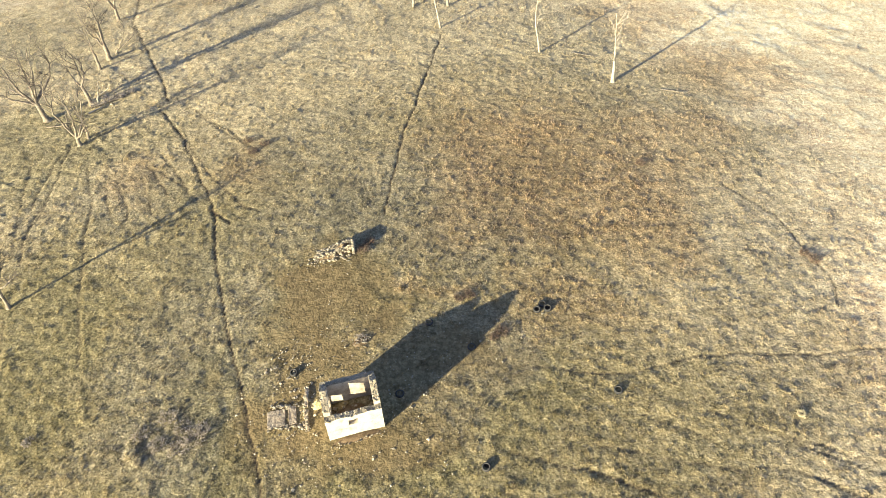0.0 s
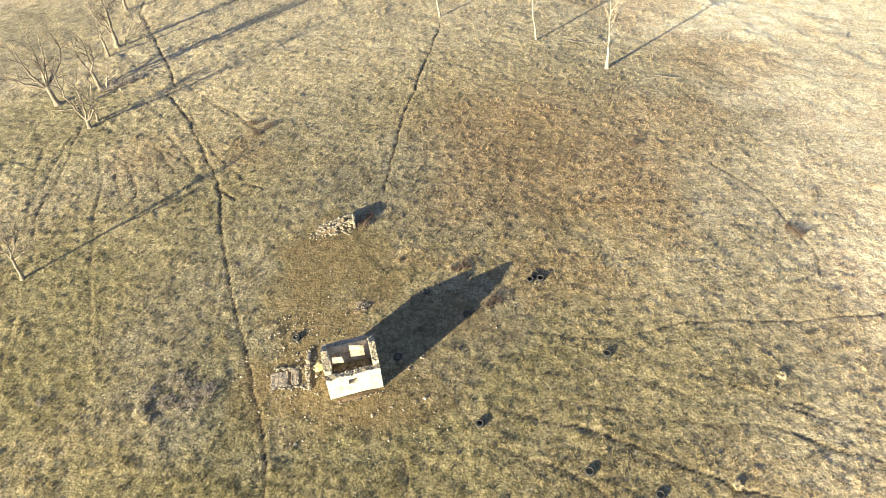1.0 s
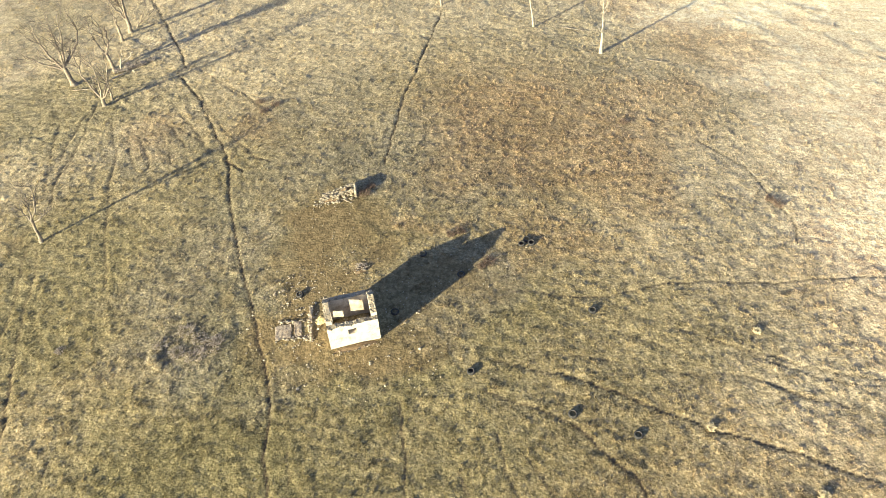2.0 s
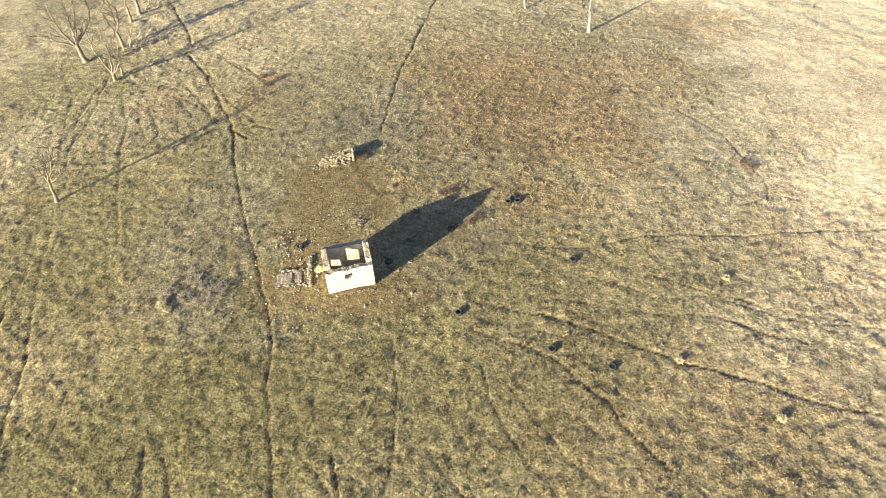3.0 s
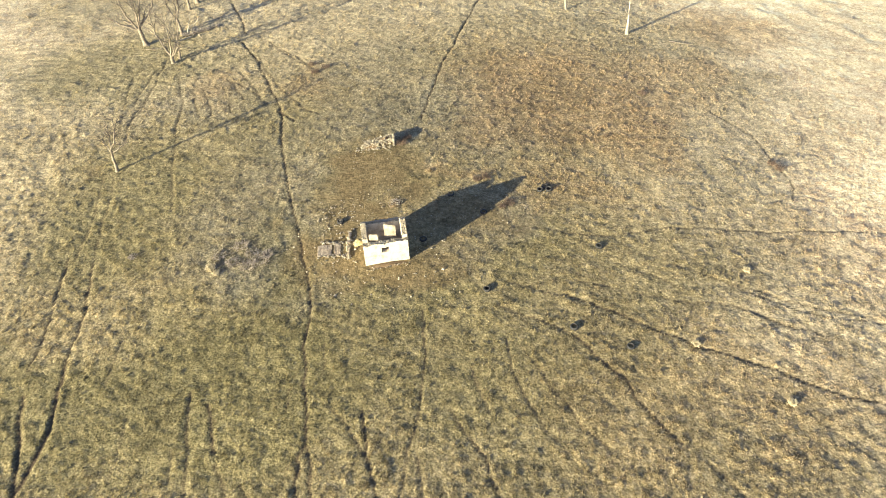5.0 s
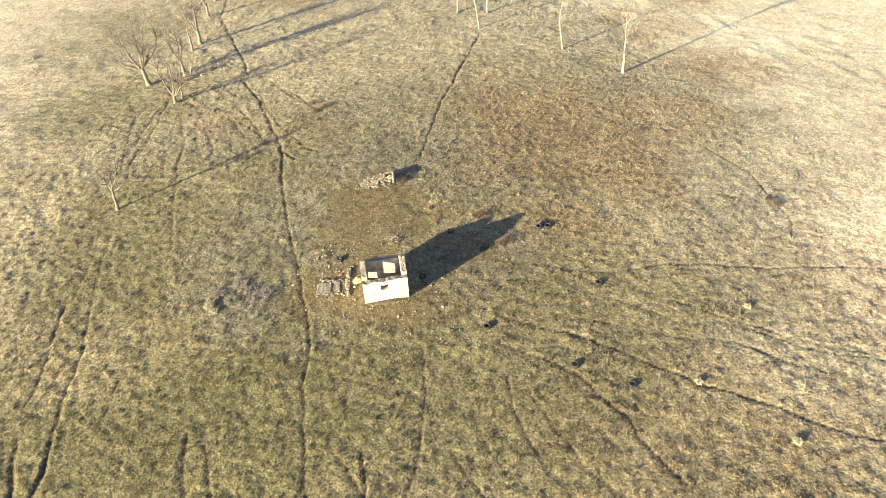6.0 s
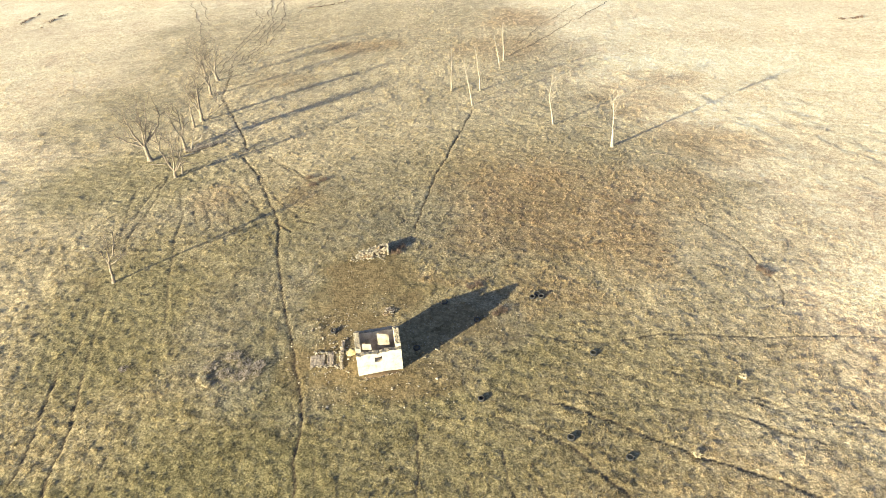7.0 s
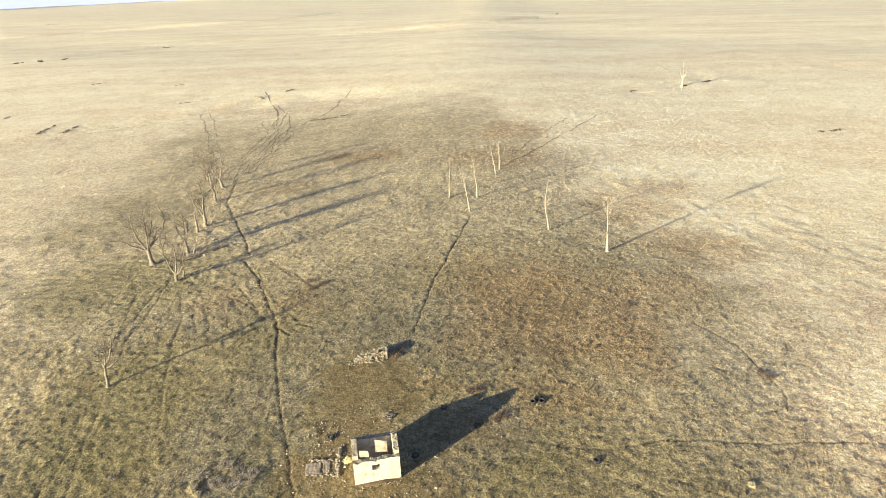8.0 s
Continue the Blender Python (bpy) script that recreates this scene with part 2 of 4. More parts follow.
trail(0.06, 0.08, (4.7, 16.2), (5.6, 14.9), (6.5, 13.3), (7.3, 11.9), (8.5, 10.5), (9.0, 9.3), (10.1, 8.2), (10.9, 7.4))
trail(0.06, 0.09, (3.4, 16.8), (4.0, 14.0), (4.9, 12.0), (5.7, 10.1), (6.5, 8.7), (7.5, 7.7))
trail(0.07, 0.1, (-0.6, 10.1), (0.3, 8.5), (1.2, 7.6), (2.2, 6.4), (2.7, 4.7), (3.3, 3.1))
trail(0.06, 0.09, (0.9, 13.9), (1.7, 11.9), (2.4, 10.0))
trail(0.05, 0.08, (9.5, 23.4), (12.4, 22.9), (15.7, 21.9), (18.5, 21.5), (21.3, 21.4), (23.1, 21.0))
trail(0.07, 0.09, (23.1, 21.0), (24.8, 20.3), (26.4, 19.5), (28.1, 19.0), (29.3, 18.5))
trail(0.06, 0.08, (23.6, 23.1), (25.8, 22.2), (28.3, 21.1), (30.4, 20.6), (35.6, 20.0))
trail(0.06, 0.09, (17.7, 6.9), (18.8, 5.7), (20.0, 4.4), (20.2, 3.9))
trail(0.05, 0.08, (25.6, 12.0), (26.7, 10.4), (27.9, 9.2), (29.1, 8.1), (30.3, 7.4))
trail(0.055, 0.0935, (-43.5, 63.3), (-43.3, 60.1), (-42.8, 56.5), (-42.4, 53.7), (-42.6, 49.8), (-41.8, 46.2), (-41.1, 43.9))
trail(0.05, 0.09, (-46.8, 59.6), (-45.7, 55.2), (-44.1, 49.9), (-42.3, 45.1))
trail(0.055, 0.085, (-40.4, 59.2), (-37.9, 54.1), (-36.9, 52.1), (-36.0, 47.7), (-35.0, 44.2), (-33.6, 39.4))
trail(0.05, 0.09, (-33.6, 39.4), (-32.9, 37.4), (-31.6, 34.6), (-31.0, 31.9))
trail(0.055, 0.0935, (-35.7, 56.0), (-33.8, 52.6), (-32.3, 49.3))
trail(0.055, 0.0935, (-36.9, 55.4), (-34.7, 50.7), (-33.6, 48.8))
trail(0.055, 0.085, (-33.0, 55.9), (-31.2, 52.4), (-30.0, 49.8))
trail(0.06, 0.1, (-33.2, 58.7), (-30.9, 55.1), (-29.2, 53.0))
trail(0.12, 0.085, (-34.9, 69.4), (-32.8, 66.6), (-30.0, 62.3), (-28.1, 58.4), (-25.4, 53.4), (-24.4, 51.4), (-23.3, 48.9), (-23.1, 47.1))
trail(0.10, 0.085, (-23.1, 47.1), (-22.1, 43.7), (-20.5, 39.0), (-19.1, 35.2), (-17.9, 31.7), (-16.8, 29.2), (-15.6, 26.1))
trail(0.055, 0.0935, (-30.5, 63.9), (-28.2, 59.9), (-26.2, 56.9), (-23.5, 53.3))
trail(0.11, 0.12, (-24.1, 50.2), (-22.7, 48.9), (-21.6, 47.9))
trail(0.06, 0.09, (-30.7, 69.0), (-27.9, 66.2), (-24.8, 63.6), (-22.7, 61.1))
trail(0.06, 0.09, (-23.5, 53.3), (-21.1, 50.6), (-19.0, 49.3))
trail(0.055, 0.085, (-32.1, 60.2), (-28.8, 55.6), (-27.0, 52.8), (-25.5, 51.5))
trail(0.05, 0.09, (-39.7, 37.6), (-38.3, 33.9), (-37.8, 31.2), (-36.9, 28.0), (-36.0, 24.9))
trail(0.05, 0.09, (-41.0, 37.7), (-40.0, 34.8), (-39.0, 31.3), (-38.3, 28.0), (-38.0, 24.9))
# eastern paths
trail(0.06, 0.08, (5.2, 30.2), (10.1, 29.2), (13.5, 29.2), (15.8, 29.8), (17.5, 30.3), (21.1, 30.7), (25.2, 30.6), (27.7, 30.4), (31.5, 30.9), (45, 31.4))
trail(0.05, 0.08, (13.3, 25.7), (15.5, 24.8), (16.9, 24.1), (18.3, 23.3))
trail(0.06, 0.08, (18.3, 25.8), (21.0, 24.7), (22.7, 23.7), (25.1, 23.1), (27.5, 22.1), (34, 20.6))
trail(0.07, 0.09, (27, 51), (30.4, 46.2), (31.5, 41.6), (32.3, 38.3), (31.9, 35.2))
# crossing tracks below the grove
trail(0.06, 0.09, (-29.9, 67.6), (-26.5, 64.5), (-23.1, 61.2), (-20.8, 59.5))
trail(0.06, 0.09, (-34.5, 58.8), (-31.3, 56.9), (-28.8, 54.7), (-27.4, 53.7))
trail(0.06, 0.09, (-44.0, 61.7), (-44.0, 57.6), (-43.6, 52.2))
trail(0.06, 0.09, (-42.8, 57.5), (-42.1, 50.5), (-42.4, 48.4), (-41.4, 44.8))


def trail_depth(x, y):
    """How deep the trodden paths lie, and how bare they are (0 to 1)."""
    deep, bare, margin = np.zeros_like(x), np.zeros_like(x), np.zeros_like(x)
    for depth, half, way in TRAILS:
        xs, ys = [p[0] for p in way], [p[1] for p in way]
        near = np.nonzero((x > min(xs) - 3) & (x < max(xs) + 3) & (y > min(ys) - 3) & (y < max(ys) + 3))[0]
        if not len(near):
            continue
        px, py = x[near], y[near]
        wob = (grain(px + 31, py, 1.7) - 0.5) * 0.3 + (grain(px, py + 11, 0.5) - 0.5) * 0.12
        px, py = px + wob, py + (grain(px, py + 57, 1.9) - 0.5) * 0.3 + (grain(px + 23, py, 0.5) - 0.5) * 0.12
        best = np.full(len(near), 9.0)
        for (x0, y0), (x1, y1) in zip(way, way[1:]):
            dx, dy = x1 - x0, y1 - y0
            t = np.clip(((px - x0) * dx + (py - y0) * dy) / (dx * dx + dy * dy), 0, 1)
            best = np.minimum(best, np.hypot(px - x0 - t * dx, py - y0 - t * dy))
        least = 0.95 if depth > 0.075 else 0.75
        broken = sstep(0.25, 0.6, 0.6 * grain(x[near] + 9, y[near] + 3, 2.3) + 0.4 * grain(x[near], y[near] + 8, 0.6)) * (1 - least) + least
        w = (1 - sstep(half * 0.6, half * 1.8, best)) * broken
        margin[near] = np.maximum(margin[near], (1 - sstep(half * 1.2, half * 2.3, best)) * broken)
        deep[near], bare[near] = np.maximum(deep[near], w * depth), np.maximum(bare[near], w * min(1, depth * 12))
    return deep, bare, margin


# cover of the pasture: (x, y, radius x, radius y, weight), red weeds, green turf, bare earth, grey scrub
RED_SPOTS = [(8, 55, 12, 15, 0.85), (18, 51, 9, 11, 0.8), (23, 60, 8, 7, 0.6), (34, 74, 9, 7, 0.75), (27, 90, 8, 9, 0.6), (33, 100, 9, 6, 0.6), (-26, 124, 10, 6, 0.8), (8, 146, 9, 11, 0.8), (-38, 104, 7, 6, 0.4), (9, 36, 7, 4, 0.5), (-22, 57, 4, 4, 0.5), (38, 30, 14, 8, 0.3), (5, 121, 12, 10, 0.6), (-3, 38.5, 3, 1.5, 0.6), (25, 12, 9, 7, 0.35), (-32, 55, 5, 4, 0.5), (12, 12, 9, 8, 0.3)]
TURF_SPOTS = [(-15.5, 26, 6, 8, 0.7), (-5, 21, 8, 4, 0.6), (-48, 62, 16, 11, 0.6), (-66, 88, 20, 16, 0.25), (-36, 34, 10, 14, 0.6), (-16, 12, 16, 11, 0.75), (2, 14, 12, 10, 0.5), (-9, 40, 5, 6, 0.6), (6, 27, 6, 5, 0.45), (-30, 8, 18, 8, 0.7), (-14.5, 37, 2, 4, 0.6), (14, 24, 10, 6, 0.2), (-24, 44, 8, 8, 0.4)]
# last spot: bare dirt behind the hut, also painted to deepen its cast shadow
BARE_SPOTS = [(-10.7, 36.8, 4.6, 6.4, 1.0), (-8, 23.8, 5.2, 2.4, 1.0), (-10.6, 31, 4.4, 4, 0.98), (-11, 44, 3, 2, 0.6), (-13, 28, 4.2, 4, 0.95), (-13.2, 32.5, 3.2, 3.2, 0.85), (-8.5, 40, 4.5, 4, 0.8), (-40.6, 38.4, 1.8, 1.6, 0.6), (-3.5, 25.5, 3, 2, 0.7), (-1.5, 31, 6, 3.6, 0.72)]
# the spot at (0, 31.5) also greys the tone of the hut's shadow
SCRUB_SPOTS = [(-5, 50, 14, 9, 0.8), (-20, 34, 9, 10, 0.7), (-16, 48, 6, 6, 0.6), (-22, 25, 7, 4, 0.95), (-12, 21.5, 5, 3, 0.6), (2, 44, 8, 6, 0.6), (0, 31.5, 6.5, 4.5, 1.1), (-34, 52, 8, 5, 0.5), (-13, 62, 8, 8, 0.5)]
PATCHES = [RED_SPOTS, TURF_SPOTS, BARE_SPOTS, SCRUB_SPOTS]

STRENGTH = (0.68, 0.75, 1.04, 0.65)


def cover_of(x, y):
    out = np.zeros((len(x), 4), np.float32)
    wx = x + (grain(x, y, 5) - 0.5) * 6 + (grain(x + 40, y, 1.6) - 0.5) * 2.4
    wy = y + (grain(x + 90, y + 20, 5) - 0.5) * 6 + (grain(x, y + 70, 1.6) - 0.5) * 2.4
    for k, patches in enumerate(PATCHES):
        for cx, cy, rx, ry, w in patches:
            d = np.hypot((wx - cx) / rx, (wy - cy) / ry)
            out[:, k] = np.maximum(out[:, k], w * STRENGTH[k] * (1 - sstep(0.4, 1.3, d)))
    return out


def even_of(x, y):
    """Where the straw stands evenly instead of in tussocks: the east side and the farthest pasture."""
    w = (grain(x, y, 9) - 0.5) * 14 + (grain(x + 3, y, 2.5) - 0.5) * 5
    return np.maximum(sstep(30, 50, x + 0.28 * (y - 40) + w), sstep(140, 220, np.hypot(x, y - 25) + w)).astype(np.float32)


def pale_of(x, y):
    """Where taller pale straw takes over, its colour also carrying haze and sunlit brightness: the east and west sides
    and the far pasture.
    """
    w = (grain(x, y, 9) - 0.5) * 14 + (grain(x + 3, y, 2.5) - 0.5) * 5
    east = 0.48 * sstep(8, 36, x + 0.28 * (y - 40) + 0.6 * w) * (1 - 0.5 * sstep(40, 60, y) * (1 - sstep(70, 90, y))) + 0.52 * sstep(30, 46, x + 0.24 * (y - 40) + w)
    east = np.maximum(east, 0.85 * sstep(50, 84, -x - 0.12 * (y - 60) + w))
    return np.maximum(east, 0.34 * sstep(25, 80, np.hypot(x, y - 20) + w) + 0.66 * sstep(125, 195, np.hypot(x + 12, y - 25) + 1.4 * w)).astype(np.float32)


def mesh_from(name, verts, faces_flat, sides):
    me = bpy.data.meshes.new(name)
    n = len(faces_flat) // sides
    me.vertices.add(len(verts))
    me.vertices.foreach_set("co", np.ascontiguousarray(verts, np.float32).ravel())
    me.loops.add(len(faces_flat))
    me.loops.foreach_set("vertex_index", np.ascontiguousarray(faces_flat, np.int32))
    me.polygons.add(n)
    me.polygons.foreach_set("loop_start", np.arange(0, n * sides, sides, dtype=np.int32))
    me.update(calc_edges=True)
    return me


def cushion(x, y, size=0.62):
    """The round cushions in which the turf grows, 0 in the hollows to 1 on the crowns."""
    return grain(x + 3.0 + 0.35 * y, y + 2.1 - 0.25 * x, size)


def relief(x, y):
    """Cushions of turf: round lumps with sharp hollows between them, fading out with distance."""
    lump = lambda size, ox: grain(x + ox + 0.35 * y, y + ox * 0.7 - 0.25 * x, size) ** 1.6
    h = 0.07 * (cushion(x, y) ** 1.6 - 0.35) + 0.074 * (lump(0.30, 17.0) - 0.35) + 0.06 * (grain(x, y, 4.0) - 0.5) + 0.015 * (lump(1.3, 29.0) - 0.35)
    far = np.hypot(x + 2, y - 30)
    h = h * (1 - 0.45 * sstep(24, 50, x + 0.32 * (y - 40)) + 0.1 * sstep(-22, -42, x))
    h = h * (1 + 0.25 * sstep(24, 48, far)) * (1 - sstep(80, 150, far))
    return h + 0.15 * (lump(1.7, 41.0) - 0.35) * sstep(30, 70, far) * (1 - sstep(130, 210, far))


def steps(a, b, fine, lo, hi, near_side=False):
    """Grid lines: even from a to b, then slowly wider and wider out to lo and hi."""
    mid = list(np.arange(a, b, fine))
    sides = []
    for way, end, limit in ((1, mid[-1], hi), (-1, mid[0], -lo)):
        line, s, quick = [end], fine, near_side and way < 0
        while way * line[-1] < limit:
            s = min(s * (1.3 if quick else 1.03 if s < 0.6 else 1.05 if s < 2.5 else 1.12), 12 if abs(line[-1]) < 960 and not quick else 150)
            line.append(line[-1] + way * s)
        sides.append(line[1:])
    return np.array(sides[1][::-1] + mid + sides[0])


def make_ground():
    gx, gy = steps(-50, 42, 0.197, -4400, 4400), steps(0, 80, 0.197, -900, 4700, True)
    X, Y = np.meshgrid(gx, gy)
    x, y = X.ravel(), Y.ravel()
    cov = cover_of(x, y)
    deep, bare, _ = trail_depth(x, y)
    z = land(x, y) + relief(x, y) * (1 - 0.6 * cov[:, 2]) * (1 - bare) - deep
    nx, ny = len(gx), len(gy)
    i = (np.arange(ny - 1)[:, None] * nx + np.arange(nx - 1)[None]).ravel()
    me = mesh_from("ground", np.stack([x, y, z], 1), np.stack([i, i + 1, i + 1 + nx, i + nx], 1).ravel(), 4)
    me.polygons.foreach_set("use_smooth", np.ones(len(i), bool))
    me.attributes.new("cover", "FLOAT_COLOR", "POINT").data.foreach_set("color", cov.ravel())
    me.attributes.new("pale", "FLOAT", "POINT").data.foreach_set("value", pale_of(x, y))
    me.attributes.new("rut", "FLOAT", "POINT").data.foreach_set("value", bare.astype(np.float32))
    me.materials.append(soil_mat)
    return tagged(new("ground", me), "dry winter pasture with trodden animal paths and bare earth", "ground", kind="structure")


make_ground()


TYRES = [(1.9, 22.0), (6.9, 35.5), (7.8, 35.6), (7.4, 36.1), (12.1, 27.7), (-12.7, 30.3), (-2.1, 34.6), (1.3, 32.0), (-4.3, 28.0), (9.2, 18.2), (13.6, 16.5)]
KEEP_CLEAR = [(x, y, 0.5) for x, y in TYRES] + [(-11.6, 42.6, 1.0), (-10.2, 43.2, 1.0), (-13.4, 26.4, 0.9), (-12.2, 26.6, 0.7), (-11.2, 27.0, 0.7)]


def make_grass(name, count, near, far, blades, size, width, seed, label, cell=0.62):
    """Tussocks of dry grass strewn over a ring of the pasture, thinner and taller with distance, as one mesh of loose blades."""
    rng = np.random.default_rng(seed)
    lo, hi = np.log(1 + (near / 60) ** 2), np.log(1 + (far / 60) ** 2)
    d = 60 * np.sqrt(np.exp(lo + (hi - lo) * rng.random(count)) - 1)
    a = (rng.random(count) * 2 - 1) * np.minimum(0.72 + 18 / d, 3.14)
    x, y = 2 + d * np.sin(a - 0.03), -19 + d * np.cos(a - 0.03)
    cov, even = cover_of(x, y), even_of(x, y)
    _, _, margin = trail_depth(x, y)
    clear = np.ones(len(x), bool)
    for cx, cy, cr in KEEP_CLEAR:
        clear &= np.hypot(x - cx, y - cy) > cr
    hut = (np.abs((x + 7.6) * 0.972 + (y - 26.5) * 0.235) < 2.2) & (np.abs(-(x + 7.6) * 0.235 + (y - 26.5) * 0.972) < 1.9)
    clump = cushion(x, y, cell) * 0.72 + grain(x, y + 5, 2.6) * 0.28
    d = np.hypot(x - 2, y + 19)
    fade = sstep(near, near + min(60, 0.35 * (far - near)) if near > 30 else near + 1, d) * (1 - sstep(near + 0.5 * (far - near), far, d))
    keep = (rng.random(len(x)) < fade * (0.16 + 1.5 * clump ** 1.3 + (0.4 - 0.75 * clump) * even) * (1 - 0.93 * cov[:, 2])) & (margin < 0.4) & ~hut & clear
    x, y, cov, clump, even = x[keep], y[keep], cov[keep], clump[keep], even[keep]
    n = len(x)
    z = land(x, y) + relief(x, y) * (1 - 0.6 * cov[:, 2])
    s = size * (1 + np.clip(np.hypot(x - 2, y + 19) - 50, 0, 120) / 220) * (0.6 + 0.8 * rng.random(n)) * (0.55 + 0.8 * clump) * (1 - 0.2 * even) * (1 - 0.35 * cov[:, 1] + 0.15 * cov[:, 0] + 0.1 * cov[:, 3])
    ang = rng.random((n, blades)) * 2 * np.pi
    rad = s[:, None] * np.sqrt(rng.random((n, blades))) * (0.6 + 0.5 * even[:, None])
    bx, by = x[:, None] + rad * np.cos(ang), y[:, None] + rad * np.sin(ang)
    lean = s[:, None] * (0.08 + 0.45 * rng.random((n, blades)))
    a2 = ang + rng.normal(0, 0.6, (n, blades))
    tx, ty = bx + lean * np.cos(a2), by + lean * np.sin(a2)
    tz = z[:, None] + s[:, None] * (0.35 + 0.75 * rng.random((n, blades)))
    w = s[:, None] * (width * (1 + 0.15 * even[:, None])) * (0.6 + 0.8 * rng.random((n, blades)))
    a3 = rng.random((n, blades)) * 2 * np.pi
    ox, oy = w * np.cos(a3), w * np.sin(a3)
    zb = np.repeat(z[:, None] - 0.07, blades, 1)
    v = np.stack([np.stack([bx - ox, by - oy, zb], -1), np.stack([bx + ox, by + oy, zb], -1), np.stack([tx, ty, tz], -1)], 2).reshape(-1, 3)
    me = mesh_from(name, v, np.arange(len(v)), 3)
    me.attributes.new("cover", "FLOAT_COLOR", "POINT").data.foreach_set("color", np.repeat(cov, blades * 3, 0).ravel())
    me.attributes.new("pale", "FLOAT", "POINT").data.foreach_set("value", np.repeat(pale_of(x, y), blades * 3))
    me.materials.append(grass_mat)
    return tagged(new(name, me), label, "grass", kind="stuff")


make_grass("grass", 184000, 3, 98, 10, 0.122, 0.175, 11, "dry tussock grass of the near pasture")
make_grass("grass", 142000, 48, 210, 8, 0.155, 0.14, 12, "dry tussock grass of the middle pasture", 0.85)
make_grass("grass", 74000, 110, 330, 6, 0.13, 0.12, 13, "dry tussock grass of the far pasture", 1.4)

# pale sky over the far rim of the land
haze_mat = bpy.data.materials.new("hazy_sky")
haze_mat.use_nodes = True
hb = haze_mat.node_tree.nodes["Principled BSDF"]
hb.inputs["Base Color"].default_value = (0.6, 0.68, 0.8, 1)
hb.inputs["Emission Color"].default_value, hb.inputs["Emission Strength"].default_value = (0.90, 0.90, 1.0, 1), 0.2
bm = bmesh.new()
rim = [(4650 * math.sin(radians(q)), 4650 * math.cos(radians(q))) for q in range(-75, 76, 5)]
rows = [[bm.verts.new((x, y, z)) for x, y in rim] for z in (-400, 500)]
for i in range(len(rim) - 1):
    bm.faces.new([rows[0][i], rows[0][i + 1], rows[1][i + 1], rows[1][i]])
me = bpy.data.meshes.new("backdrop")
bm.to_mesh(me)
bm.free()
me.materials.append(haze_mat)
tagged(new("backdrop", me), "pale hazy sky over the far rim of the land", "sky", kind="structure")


# ---- helpers for things ----
def part(name, me, material, parent, label=""):
    """Links a mesh or bmesh as one part under a thing or under a part."""
    if isinstance(me, bmesh.types.BMesh):
        bm, me = me, bpy.data.meshes.new(name)
        bm.to_mesh(me)
        bm.free()
    if not me.materials:
        me.materials.append(material)
    ob = new(name, me)
    ob.parent = parent
    return tagged(ob, label) if label else ob


def base(name, m, label, category, group="", kind=""):
    ob = new(name)
    ob.empty_display_size = 0.3
    ob.matrix_world = m
    return tagged(ob, label, category, group, kind)


def tube_mesh(name, runs, sides=6, smooth=True):
    """One mesh of tapered tubes. runs: lists of (point, radius)."""
    V, Fc = [], []
    for run in runs:
        ref = Vector((0.3, 0.9, 0.2)).normalized()
        k = len(run)
        start = len(V)
        for i, (p, r) in enumerate(run):
            d = (run[min(i + 1, k - 1)][0] - run[max(i - 1, 0)][0]).normalized()
            a = d.cross(ref)
            a = a.normalized() if a.length > 1e-3 else d.orthogonal().normalized()
            c = d.cross(a)
            V += [tuple(p + r * (math.cos(q) * a + math.sin(q) * c)) for q in (2 * math.pi * j / sides for j in range(sides))]
        for i in range(k - 1):
            for j in range(sides):
                q = start + i * sides
                Fc.append((q + j, q + (j + 1) % sides, q + sides + (j + 1) % sides, q + sides + j))
        V.append(tuple(run[-1][0]))
        for j in range(sides):
            q = start + (k - 1) * sides
            Fc.append((q + j, q + (j + 1) % sides, len(V) - 1))
    me = bpy.data.meshes.new(name)
    me.from_pydata(V, [], Fc)
    if smooth:
        me.polygons.foreach_set("use_smooth", [True] * len(me.polygons))
    return me


# ---- rubble ----
def stone_meshes(count, seed, material, flat=0.65):
    rnd, out = random.Random(seed), []
    for _ in range(count):
        bm = bmesh.new()
        for _ in range(13):
            v = Vector((rnd.gauss(0, 1), rnd.gauss(0, 1), rnd.gauss(0, 1))).normalized()
            v = Vector([math.copysign(abs(c) ** 0.6, c) for c in v])
            bm.verts.new((v.x * 0.55, v.y * 0.42, v.z * 0.5 * flat))
        bmesh.ops.convex_hull(bm, input=bm.verts)
        bmesh.ops.delete(bm, geom=[v for v in bm.verts if not v.link_faces], context="VERTS")
        me = bpy.data.meshes.new("stone")
        bm.to_mesh(me)
        bm.free()
        me.materials.append(material)
        out.append(me)
    return out


STONES = stone_meshes(10, 3, stone_mat)
rnd = random.Random(21)


def lay_stone(x, y, z, size, parent=None, name="stone"):
    ob = new(name, rnd.choice(STONES))
    ob.matrix_world = pose(x, y, z, rnd.uniform(-15, 15), rnd.uniform(-15, 15), rnd.uniform(0, 360)) @ Matrix.Diagonal((size, size * rnd.uniform(0.8, 1.2), size * rnd.uniform(0.8, 1.2), 1))
    if parent:
        ob.parent = parent
        ob.matrix_parent_inverse = parent.matrix_world.inverted()
    return ob


# ---- the roofless hut ----
HUT = pose(-9.24, 24.37, -0.12, 0, 0, 13.6)
HW, HD, TH = 4.05, 3.39, 0.46


